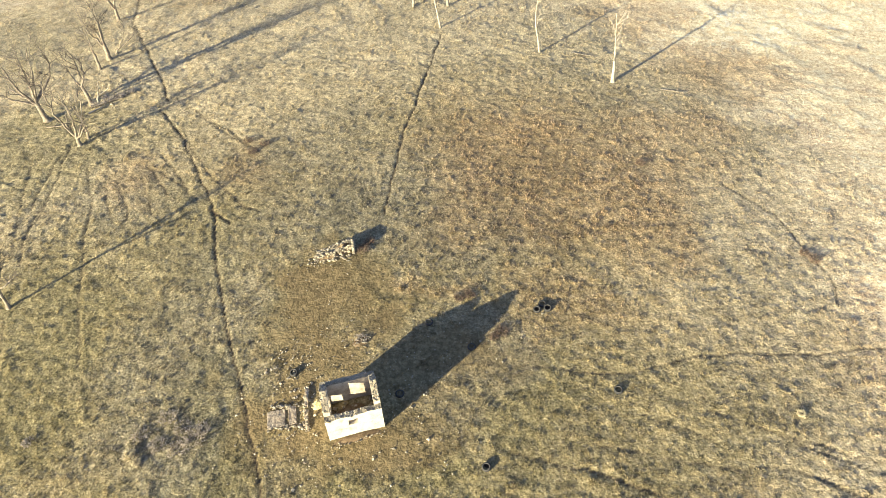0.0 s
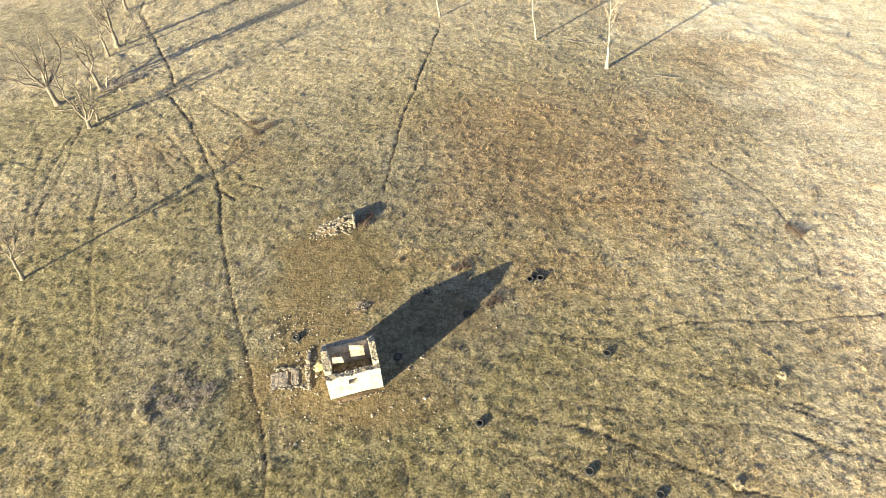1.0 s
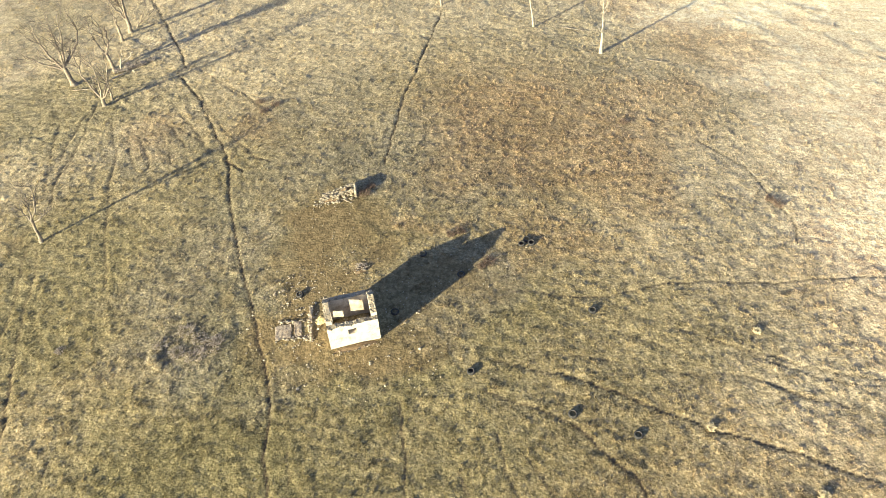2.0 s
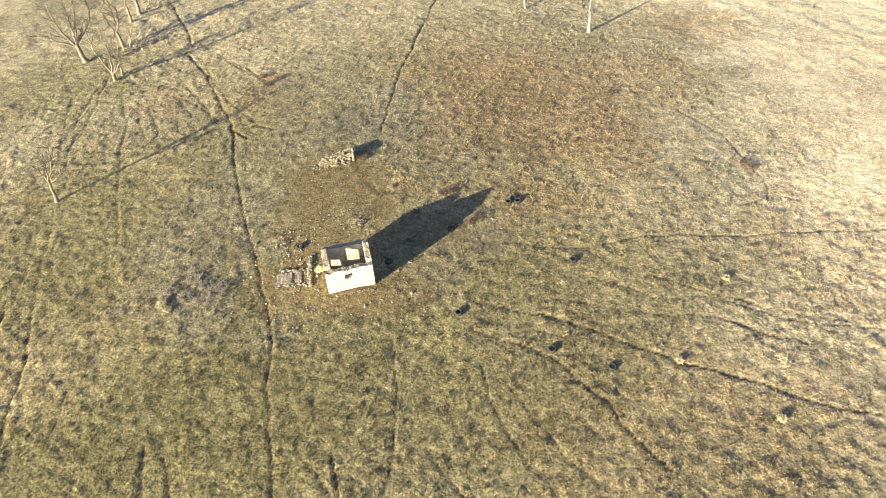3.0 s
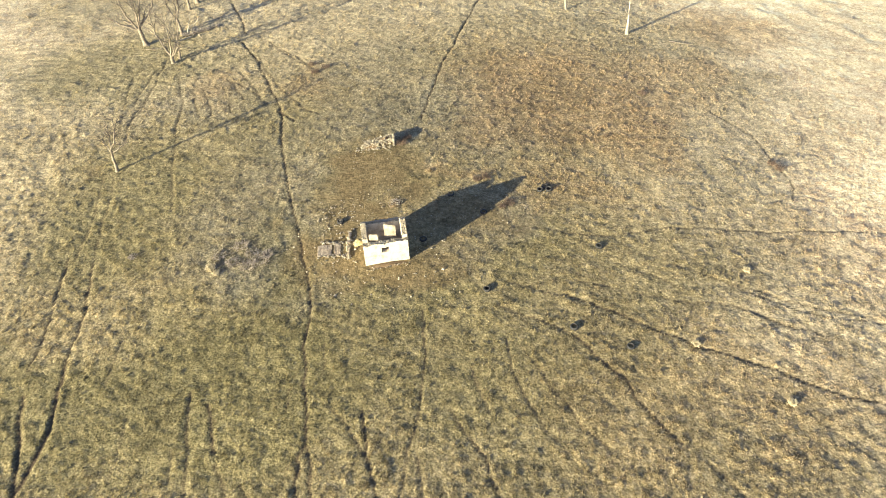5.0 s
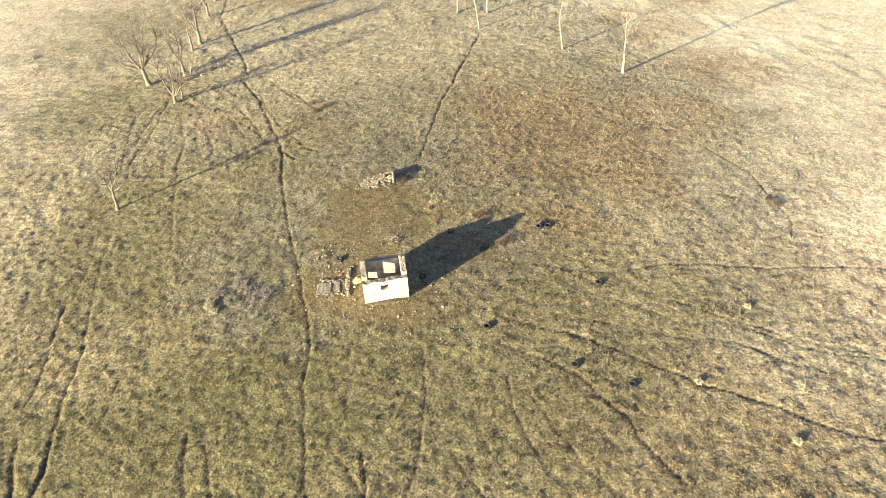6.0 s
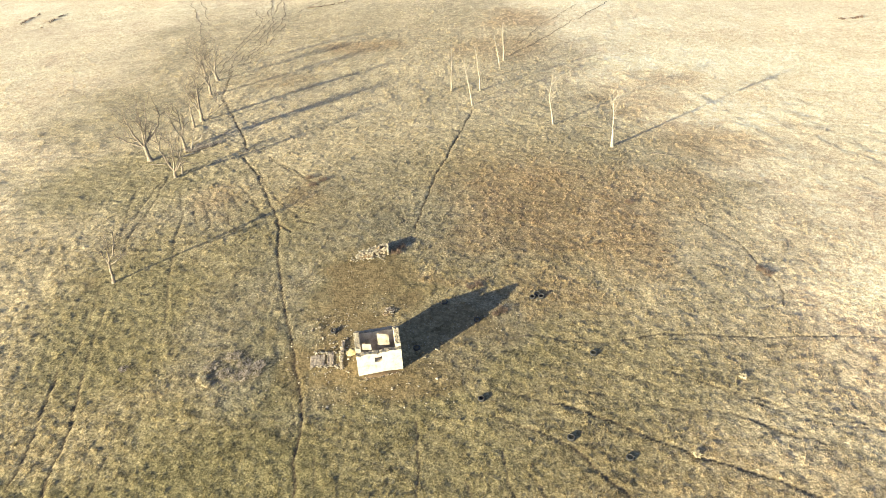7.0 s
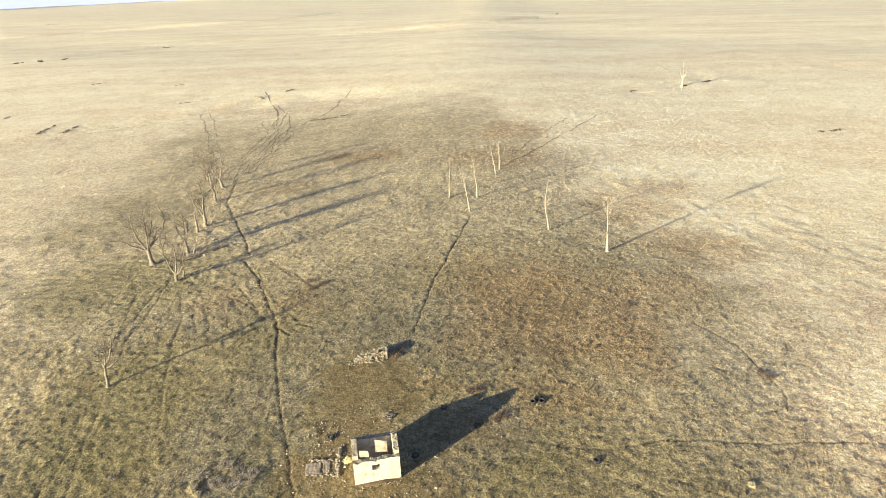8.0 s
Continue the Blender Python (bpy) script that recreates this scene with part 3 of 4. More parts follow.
def masonry(length, top, thick, holes, seed, cell=0.15, amp=0.018, foot=-0.25, knee=1.0):
    """A wall of cells along x, its outer face at y=0, with openings cut through it and an uneven top. Returns outer-and-edge and inner faces as one bmesh."""
    us = sorted({round(i * length / round(length / cell), 4) for i in range(round(length / cell) + 1)} | {h for q in holes for h in q[:2]})
    zmax = 2.5
    zs = sorted({round(foot + i * (zmax - foot) / 18, 4) for i in range(19)} | {h for q in holes for h in q[2:] if h > foot})
    ts = [0, thick / 2, thick]

    def solid(i, j):
        if not (0 <= i < len(us) - 1 and 0 <= j < len(zs) - 1):
            return False
        u, z = (us[i] + us[i + 1]) / 2, (zs[j] + zs[j + 1]) / 2
        return not any(a < u < b and c < z < d for a, b, c, d in holes)

    bm, made = bmesh.new(), {}

    def vert(i, k, j):
        if (i, k, j) not in made:
            u, w, z = us[i], ts[k], zs[j]
            h = z if z < knee else knee + (z - knee) * (top(u, w) - knee) / (zmax - knee)
            n = noise.noise_vector(Vector((u * 2.1 + seed, w * 3 + k, z * 2.1)))
            m = noise.noise_vector(Vector((u * 7 + seed, w * 9 + k, z * 7)))
            made[i, k, j] = bm.verts.new(Vector((u, w, h)) + amp * n + amp * 0.6 * m)
        return made[i, k, j]

    for i in range(len(us) - 1):
        for j in range(len(zs) - 1):
            if not solid(i, j):
                continue
            bm.faces.new([vert(i, 0, j), vert(i + 1, 0, j), vert(i + 1, 0, j + 1), vert(i, 0, j + 1)])
            f = bm.faces.new([vert(i, 2, j), vert(i, 2, j + 1), vert(i + 1, 2, j + 1), vert(i + 1, 2, j)])
            f.material_index = 1
            for k in (0, 1):
                for there, quad, top_face in (
                    (solid(i - 1, j), [(i, k, j), (i, k, j + 1), (i, k + 1, j + 1), (i, k + 1, j)], 0),
                    (solid(i + 1, j), [(i + 1, k, j), (i + 1, k + 1, j), (i + 1, k + 1, j + 1), (i + 1, k, j + 1)], 0),
                    (solid(i, j - 1), [(i, k, j), (i, k + 1, j), (i + 1, k + 1, j), (i + 1, k, j)], 0),
                    (solid(i, j + 1), [(i, k, j + 1), (i + 1, k, j + 1), (i + 1, k + 1, j + 1), (i, k + 1, j + 1)], 1),
                ):
                    if not there:
                        f = bm.faces.new([vert(*q) for q in quad])
                        f.material_index = 2 if top_face and j == len(zs) - 2 else 1
    bmesh.ops.recalc_face_normals(bm, faces=bm.faces)
    return bm


def ragged(level, seed, amp=0.10):
    return lambda u, w: level(u) + amp * (noise.noise(Vector((u * 1.7 + seed, w * 2.2, seed))) + 0.5 * noise.noise(Vector((u * 5 + seed, w * 6, 3.3))))


hut = base("stone_hut", HUT, "small roofless stone hut with whitewashed walls and crumbling tops", "hut")


def hut_wall(length, level, holes, seed, local, label, knee=1.0):
    bm = masonry(length, ragged(level, seed), TH, holes, seed, knee=knee)
    me = bpy.data.meshes.new("wall")
    bm.to_mesh(me)
    bm.free()
    for m in (plaster_mat, inner_mat, stone_mat):
        me.materials.append(m)
    ob = part("wall", me, plaster_mat, hut, label)
    ob.matrix_local = local
    bpy.context.view_layer.update()
    # loose stones of the broken wall head
    u = 0.12
    while u < length - 0.1:
        for w in (0.07, 0.22, 0.38):
            if rnd.random() < 0.85:
                s = rnd.uniform(0.11, 0.24)
                p = ob.matrix_world @ Vector((u + rnd.uniform(-0.05, 0.05), w + rnd.uniform(-0.03, 0.03), ragged(level, seed)(u, w) - s * 0.20))
                lay_stone(*p, s, ob)
        u += rnd.uniform(0.11, 0.19)
    return ob


bpy.context.view_layer.update()
gable = lambda u: 2.40 + 1.17 * (1 - abs(u + TH - HD / 2) / (HD / 2))
hut_wall(HW, lambda u: 2.38 if u > 2.2 else 2.30, [(1.6, 2.28, 1.38, 2.0)], 1.7, pose(0, 0, 0), "whitewashed front wall with a small square window")
hut_wall(HW, lambda u: 2.42, [], 5.2, pose(HW, HD, 0, 0, 0, 180), "back wall with bare stone head")
hut_wall(HD - 2 * TH - 0.006, gable, [], 9.1, pose(HW, TH + 0.003, 0, 0, 0, 90), "blind gable wall", 2.0)
hut_wall(HD - 2 * TH - 0.006, gable, [(0.08, 0.81, 0.5, 1.3), (0.93, 1.81, 1.15, 2.19)], 13.4, pose(0, HD - TH - 0.003, 0, 0, 0, -90), "gable wall with two broken openings", 2.0)

# ---- trees ----
def limb_run(rnd, p, d, length, r0, r1, bend, up, n=6):
    run, q = [(p.copy(), r0)], d.normalized()
    for i in range(1, n + 1):
        q = (q + Vector((rnd.gauss(0, bend), rnd.gauss(0, bend), rnd.gauss(0, bend) + up))).normalized()
        p = p + q * (length / n)
        run.append((p.copy(), r0 + (r1 - r0) * i / n))
    return run


def branch_set(rnd, run, depth, length, r, spread, up, runs, count):
    """Grows side branches from a run, and theirs in turn."""
    if depth == 0:
        return
    for _ in range(count):
        i = rnd.randint(max(1, len(run) // 3), len(run) - 2)
        p, rad = run[i]
        along = (run[i + 1][0] - p).normalized()
        side = Vector((rnd.gauss(0, 1), rnd.gauss(0, 1), rnd.gauss(0, 0.5))).normalized()
        d = (along * (1 - spread) + side * spread).normalized()
        ln, rr = length * rnd.uniform(0.5, 1.0), min(rad * 0.7, r)
        sub = limb_run(rnd, p, d, ln, rr, max(rr * 0.4, 0.011), 0.2, up, 4)
        runs.append(sub)
        branch_set(rnd, sub, depth - 1, ln * 0.6, max(rr * 0.6, 0.02), spread, up, runs, count)


tan_mat = surface("weathered_tan_wood", [(0.3, (0.16, 0.137, 0.105)), (0.5, (0.25, 0.222, 0.175)), (0.7, (0.35, 0.315, 0.26))], 3.0, 0.85, 20, 0.5, 0.02)


def pale_tree(x, y, seed, height, r, label, lean=(0, 0), limbs=6, wood=tan_mat, taper=1.2, reach=0.19):
    """A dead, bark-less tree: a tall tapering trunk with short broken limbs."""
    rnd = random.Random(seed)
    tree = base("dead_tree", pose(x, y, ground_z(x, y) - 0.1), label, "tree", "bleached dead trees")
    d = Vector((lean[0], lean[1], 1)).normalized()
    trunk = [(p, 0.03 + (r - 0.03) * (1 - k / 12) ** taper) for k, (p, _) in enumerate(limb_run(rnd, Vector((0, 0, 0)), d, height, r, 0.05, 0.06, 0.02, 12))]
    part("trunk", tube_mesh("trunk", [[(trunk[0][0] - d * 0.15, r * 1.6), (d * 0.2, r * 1.08)] + trunk[1:]], 9), wood, tree)
    for k in range(limbs):
        i = rnd.randint(4, 10)
        p, rr = trunk[i]
        a = rnd.uniform(0, 2 * math.pi)
        dd = Vector((math.cos(a), math.sin(a), rnd.uniform(0.5, 1.2))).normalized()
        ln = height * rnd.uniform(0.4, 1.0) * reach
        run = limb_run(rnd, p, dd, ln, max(rr * 0.5, 0.045), 0.022, 0.14, 0.14, 6)
        runs = [run]
        branch_set(rnd, run, 2, ln * 0.65, max(rr * 0.35, 0.032), 0.5, 0.1, runs, 3)
        part("limb", tube_mesh("limb", runs, 5), wood, tree)
    return tree


spray_mat = surface("dark_grey_twigs", [(0.3, (0.075, 0.062, 0.05)), (0.7, (0.17, 0.145, 0.12))], 4, 0.95, 20, 0.3, 0.01)
wood_mat = surface("half_barked_grey_wood", [(0.3, (0.11, 0.09, 0.066)), (0.5, (0.20, 0.17, 0.13)), (0.7, (0.31, 0.27, 0.215))], 3.0, 0.9, 20, 0.7, 0.03)


def grove_tree(x, y, seed, radius, fork, stems, label, material=bark_mat, twigs=5, fine=0.5, group="grove of bare trees"):
    """An old leafless tree: a stout trunk up to its fork (an offset), then crooked stems that reach towards their tips, with twigs."""
    rnd = random.Random(seed)
    tree = base("tree", pose(x, y, ground_z(x, y) - 0.1), label, "tree", group)
    top = Vector(fork)
    trunk = []
    for k in range(8):
        f = k / 7
        swell = 1.75 if k == 0 else 1.2 if k == 1 else 1.0
        bow = Vector((rnd.gauss(0, 0.035), rnd.gauss(0, 0.035), 0)) * math.sin(math.pi * f)
        trunk.append((top * f + bow, radius * swell * (1 - 0.22 * f)))
    part("trunk", tube_mesh("trunk", [trunk], 10), material, tree)
    spray = []
    for tip in stems:
        tip, start = Vector(tip), trunk[rnd.choice((6, 7, 7))][0]
        way = tip - start
        side = Vector((rnd.gauss(0, 1), rnd.gauss(0, 1), 0)) * way.length * 0.06
        r0 = radius * rnd.uniform(0.46, 0.60)
        run = []
        for q in range(10):
            f = q / 9
            out = Vector((way.x, way.y, 0)) * (0.22 * math.sin(math.pi * f))
            kink = Vector((rnd.gauss(0, 0.07), rnd.gauss(0, 0.07), rnd.gauss(0, 0.04))) * (q > 0)
            run.append((start - way.normalized() * 0.08 + way * f + side * math.sin(math.pi * f) + out + kink, r0 + (0.028 - r0) * f ** 0.85))
        runs = [run]
        branch_set(rnd, run, 2, way.length * fine, 0.055, 0.55, 0.08, runs, twigs)
        part("limb", tube_mesh("limb", runs[:1], 6), material, tree)
        spray += runs[1:]
    tagged(part("spray", tube_mesh("spray", spray, 4), spray_mat, tree, "fine dark twigs"), kind="stuff")
    return tree


BROWN = "bare brown tree with crooked leafless stems"
grove_tree(-48.9, 69.0, 1, 0.34, (-0.25, -0.1, 2.6), [(-1.5, -0.8, 9.2), (-0.3, 0.9, 9.4), (1.5, 0.5, 9.4), (2.6, 1.2, 8.4), (0.9, 1.6, 5.4), (-3.6, -1.6, 5.2), (-3.2, 0.8, 4.4), (0.4, -1.5, 7.4)], "large bare tree with a stout trunk and fanned limbs")
grove_tree(-42.45, 63.05, 2, 0.27, (0.05, 0.0, 1.1), [(-0.6, -0.3, 8.8), (1.7, 1.0, 6.6), (1.5, 0.3, 3.2), (0.8, -0.6, 7.6), (-0.4, 0.8, 4.0)], "bare many-stemmed tree with bleached broken limbs", wood_mat, 6)
grove_tree(-42.0, 64.4, 32, 0.15, (0.1, 0.1, 1.2), [(0.5, 0.6, 5.6), (-0.4, 0.3, 4.6)], "slender bleached stem beside a broken tree", wood_mat, 4)
grove_tree(-44.6, 72.2, 3, 0.22, (-0.2, -0.1, 2.6), [(-0.5, -0.2, 8.2), (0.5, 0.3, 6.4), (-1.4, 0.6, 7.0)], BROWN)
grove_tree(-43.6, 72.0, 33, 0.16, (0.1, 0.2, 0.9), [(2.0, 1.1, 2.4), (0.8, 0.9, 2.9)], "broken stem with a bleached arching limb", pale_mat, 2)
grove_tree(-46.7, 80.9, 4, 0.20, (0.1, 0.0, 2.3), [(0.2, 0.1, 7.4), (-0.6, 0.5, 6.0)], BROWN, wood_mat)
grove_tree(-46.4, 83.7, 5, 0.31, (0.05, 0.0, 2.4), [(-1.5, -0.6, 7.2), (0.5, 0.3, 8.0), (0.2, -0.5, 9.0), (-0.9, 0.6, 5.4)], BROWN, wood_mat, 7)
grove_tree(-46.2, 85.4, 34, 0.14, (0.5, 0.2, 0.7), [(3.5, 1.6, 3.4), (2.2, 1.5, 4.2)], "leaning bare sapling with forked stems", bark_mat, 4)
grove_tree(-49.6, 96.4, 6, 0.24, (0.1, 0.0, 2.3), [(-0.3, 0.2, 8.2), (1.1, 0.6, 7.2), (-1.6, -0.4, 6.6), (0.4, -0.8, 6.0)], BROWN, bark_mat, 7, 0.5)
grove_tree(-51.4, 105.0, 7, 0.30, (-0.35, -0.1, 1.9), [(-3.0, -1.2, 7.0), (-1.5, -0.4, 8.0), (0.5, 0.4, 8.4), (-2.2, 1.0, 5.6)], BROWN, wood_mat, 7, 0.5)
grove_tree(-55.5, 109.0, 22, 0.20, (-0.1, 0.0, 2.0), [(-1.8, -0.8, 7.4), (0.6, 0.4, 8.0), (1.4, 0.9, 6.4)], BROWN, bark_mat, 7, 0.5)
grove_tree(-39.75, 38.82, 8, 0.16, (0.3, 0.0, 2.9), [(0.0, 0.1, 4.8), (1.0, 1.2, 6.4), (2.0, 0.1, 4.1), (0.5, 0.9, 5.4)], "small bare tree with a bleached trunk and forked twiggy stems", wood_mat, 7, 0.5, "lone trees")

DEAD = "bleached dead tree with short broken limbs"
pale_tree(19.95, 70.6, 11, 8.3, 0.25, "tall bleached dead tree with upswept limbs", limbs=10, lean=(0.05, 0), wood=pale_mat, taper=1.9, reach=0.27)
pale_tree(12.05, 78.4, 12, 8.4, 0.17, DEAD, lean=(-0.03, 0), limbs=8)
pale_tree(-0.7, 86.5, 13, 8.4, 0.18, DEAD, limbs=8, lean=(-0.08, 0))
pale_tree(-4.6, 93.8, 14, 8.2, 0.17, DEAD, limbs=7, lean=(0.02, 0))
pale_tree(0.45, 93.6, 15, 8.3, 0.18, DEAD, limbs=9)
pale_tree(4.8, 110.9, 16, 7.6, 0.19, DEAD, limbs=8)
pale_tree(4.0, 108.0, 17, 6.5, 0.17, DEAD, limbs=6, lean=(-0.05, 0))
grove_tree(70.0, 218.0, 18, 0.42, (0.1, 0.0, 3.4), [(-0.3, 0.2, 8.6), (1.0, 0.4, 6.4), (-1.0, 0.3, 5.2), (0.8, -0.6, 4.6)], "lone dead tree standing in far pasture", pale_mat, 3, 0.35, "lone trees")


# ---- tyres ----
# near-black colour that stands for shade inside the tyres
hollow_shade_mat = surface("dark_hollow_shade", [(0.3, (0.02, 0.016, 0.012)), (0.7, (0.05, 0.04, 0.03))], 5, 0.9, 30, 0.5, 0.01)


def ring_mesh(name, profile, sides=32):
    V, Fc, k = [], [], len(profile)
    for i in range(sides):
        a = 2 * math.pi * i / sides
        V += [(r * math.cos(a), r * math.sin(a), z) for r, z in profile]
    for i in range(sides):
        for j in range(k):
            p, q = i * k, ((i + 1) % sides) * k
            Fc.append((p + j, q + j, q + (j + 1) % k, p + (j + 1) % k))
    me = bpy.data.meshes.new(name)
    me.from_pydata(V, [], Fc)
    me.polygons.foreach_set("use_smooth", [True] * len(me.polygons))
    return me


def tyre(x, y, size=1.0, lean=0.0, heading=223.0):
    """A car tyre, flat on the ground or leaning so that its open side faces the given heading (degrees from +x)."""
    way = Vector((math.cos(radians(heading)), math.sin(radians(heading)), 0))
    turn = Matrix.Rotation(radians(lean), 4, Vector((0, 0, 1)).cross(way))
    lift = 0.345 * math.sin(radians(lean)) * size - 0.10
    label = "worn black tyre leaning in the grass" if lean > 20 else "worn black tyre lying flat in the grass"
    ob = base("tyre", pose(x, y, ground_z(x, y) + lift) @ turn @ Matrix.Diagonal((size, size, size, 1)), label, "tyre", "old tyres in the pasture")
    tread = [(0.30, 0.0), (0.335, 0.02), (0.345, 0.05), (0.345, 0.17), (0.335, 0.20), (0.30, 0.22), (0.285, 0.2), (0.29, 0.11), (0.285, 0.02)]
    side = [(0.30, 0.221), (0.28, 0.236), (0.245, 0.238), (0.225, 0.228), (0.22, 0.205), (0.25, 0.2), (0.285, 0.2)]
    low = [(0.30, -0.001), (0.27, -0.012), (0.22, -0.005), (0.20, 0.015), (0.205, 0.03), (0.25, 0.02), (0.285, 0.02)]
    part("tread", ring_mesh("tread", tread), rubber_mat, ob)
    # paler than the lower sidewall: dust, plus sunlight on the rim put into the colour
    part("sidewall", ring_mesh("sidewall", side), dusty_lit_mat, ob, "dusty grey upper sidewall, lightened for its sunlit rim")
    part("sidewall", ring_mesh("sidewall", low), rubber_mat, ob)
    # profile of a dark disc put in as the shade within the ring
    soil = [(0.26, -0.02), (0.18, 0.035), (0.09, 0.05), (0.004, 0.055), (0.004, -0.03), (0.26, -0.03)]
    part("hollow_shade", ring_mesh("hollow_shade", soil, 20), hollow_shade_mat, ob, "dark disc standing in for the shade in the hollow")
    return ob


LEANING = {0: 12, 1: 16, 2: 14, 4: 7, 5: 12, 9: 8}
for k, (x, y) in enumerate(TYRES):
    tyre(x, y, rnd.uniform(0.92, 1.02), LEANING.get(k, rnd.uniform(1, 6)))


# ---- rubble and ruined walls ----
def pile_along(thing, way, height, width, count, size, seed):
    """Heaps loose stones along a line of the plan, highest where height() says."""
    r = random.Random(seed)
    for _ in range(count):
        s = r.random()
        k = min(int(s * (len(way) - 1)), len(way) - 2)
        f = s * (len(way) - 1) - k
        x = way[k][0] + (way[k + 1][0] - way[k][0]) * f
        y = way[k][1] + (way[k + 1][1] - way[k][1]) * f
        off = r.gauss(0, 0.42) * width
        h = max(0.0, height(s) * (1 - (abs(off) / width) ** 1.3)) * r.random() ** 0.45
        dx, dy = way[k + 1][0] - way[k][0], way[k + 1][1] - way[k][1]
        n = math.hypot(dx, dy)
        x, y = x - dy / n * off, y + dx / n * off
        q = size * r.uniform(0.6, 1.35)
        lay_stone(x, y, ground_z(x, y) + h + q * 0.08, q, thing)


def mound(name, thing, x, y, rx, ry, h, turn, material, label="", seed=0):
    """A low heap of earth and mortar under the stones."""
    V, Fc, n, m = [], [], 20, 6
    c, s = math.cos(radians(turn)), math.sin(radians(turn))
    for j in range(m + 1):
        q = j / m
        for i in range(n):
            a = 2 * math.pi * i / n
            k = q * (1 + 0.25 * noise.noise(Vector((math.cos(a) * 1.4 + seed, math.sin(a) * 1.4, seed))))
            px, py = rx * k * math.cos(a), ry * k * math.sin(a)
            X, Y = x + c * px - s * py, y + s * px + c * py
            z = ground_z(X, Y) - 0.08 + h * (1 - q * q) * (1 + 0.35 * noise.noise(Vector((X * 2, Y * 2, seed))))
            V.append((X, Y, z))
    for j in range(m):
        for i in range(n):
            Fc.append((j * n + i, j * n + (i + 1) % n, (j + 1) * n + (i + 1) % n, (j + 1) * n + i))
    me = bpy.data.meshes.new(name)
    me.from_pydata(V, [], Fc)
    me.polygons.foreach_set("use_smooth", [True] * len(me.polygons))
    ob = part(name, me, material, thing, label)
    ob.matrix_parent_inverse = thing.matrix_world.inverted()
    return ob


floor_mat = surface("pale_brown_stone_floor", [(0.3, (0.17, 0.13, 0.095)), (0.5, (0.26, 0.215, 0.165)), (0.75, (0.37, 0.315, 0.25))], 5.0, 1.0, 12, 0.9, 0.05, local=False)
earth_mat = surface("brown_rubble_earth", [(0.3, (0.09, 0.062, 0.035)), (0.5, (0.15, 0.105, 0.062)), (0.75, (0.25, 0.19, 0.12))], 2.5, 1.0, 14, 0.8, 0.04, local=False)
mortar_mat = surface("pale_lime_mortar", [(0.3, (0.19, 0.145, 0.10)), (0.5, (0.31, 0.255, 0.185)), (0.75, (0.45, 0.39, 0.30))], 2.5, 1.0, 14, 0.8, 0.04, local=False)


def ruin(name, x, y, label, category):
    ob = base(name, pose(x, y, ground_z(x, y)), label, category)
    bpy.context.view_layer.update()
    return ob


wall_stub = ruin("ruined_wall", -10.6, 43.0, "collapsed dry-stone wall stub with spilled pale stones", "wall")
mound("core", wall_stub, -10.0, 43.4, 1.0, 0.45, 0.80, 20, earth_mat, seed=2)
mound("core", wall_stub, -11.3, 42.8, 1.3, 0.6, 0.45, 20, earth_mat, seed=4)
pile_along(wall_stub, [(-12.3, 42.8), (-10.8, 43.4), (-9.2, 43.9)], lambda s: 0.50 + 0.42 * s, 0.32, 150, 0.24, 31)
pile_along(wall_stub, [(-12.6, 42.35), (-10.8, 42.85), (-9.1, 43.3)], lambda s: 0.35 + 0.42 * s, 0.4, 200, 0.22, 37)
pile_along(wall_stub, [(-13.1, 41.8), (-10.8, 42.1), (-9.2, 42.6)], lambda s: 0.1, 0.45, 50, 0.19, 32)
# the squared end of the wall, still standing in courses
for k in range(6):
    for q in (0.0, 0.22, 0.44, 0.66, 0.88):
        lay_stone(-9.0 - 0.1 * q + rnd.uniform(-0.03, 0.03), 42.85 + q + rnd.uniform(-0.03, 0.03), ground_z(-9.0, 43) + 0.07 + 0.15 * k, 0.27, wall_stub)

footing = ruin("foundation", -12.4, 26.8, "low stone footings of a vanished outbuilding", "foundation")


def slab(name, thing, x, y, hx, hy, h, turn, material, label, seed):
    """A worn block of masonry with a crumbled outline and a nearly flat, cracked top."""
    V, Fc, n = [], [], 14
    c, s = math.cos(radians(turn)), math.sin(radians(turn))
    for j in range(n + 1):
        for i in range(n + 1):
            a, b = 2 * i / n - 1, 2 * j / n - 1
            edge = max(abs(a), abs(b))
            k = 1 + 0.10 * noise.noise(Vector((a * 3 + seed, b * 3, seed)))
            X, Y = x + c * a * hx * k - s * b * hy * k, y + s * a * hx * k + c * b * hy * k
            z = ground_z(X, Y) + (h * (1 + 0.5 * noise.noise(Vector((X * 3, Y * 3, seed)))) + 0.03 * noise.noise(Vector((X * 9, Y * 9, seed))) if edge < 0.99 else -0.12)
            V.append((X, Y, z))
    for j in range(n):
        for i in range(n):
            q = j * (n + 1) + i
            Fc.append((q, q + 1, q + n + 2, q + n + 1))
    me = bpy.data.meshes.new(name)
    me.from_pydata(V, [], Fc)
    ob = part(name, me, material, thing, label)
    ob.matrix_parent_inverse = thing.matrix_world.inverted()
    return ob


slab("floor_slab", footing, -13.5, 26.35, 0.75, 0.80, 0.08, 10, floor_mat, "worn pale brown stone floor", 7)
slab("floor_slab", footing, -12.3, 26.6, 0.33, 0.85, 0.09, 10, floor_mat, "worn pale brown stone floor", 8)
slab("wall_stump", footing, -11.42, 28.0, 0.16, 0.85, 0.17, 6, mortar_mat, "low remnant of a mortared wall", 9)
slab("wall_stump", footing, -11.15, 26.1, 0.15, 0.85, 0.11, 10, mortar_mat, "low remnant of a mortared wall", 10)
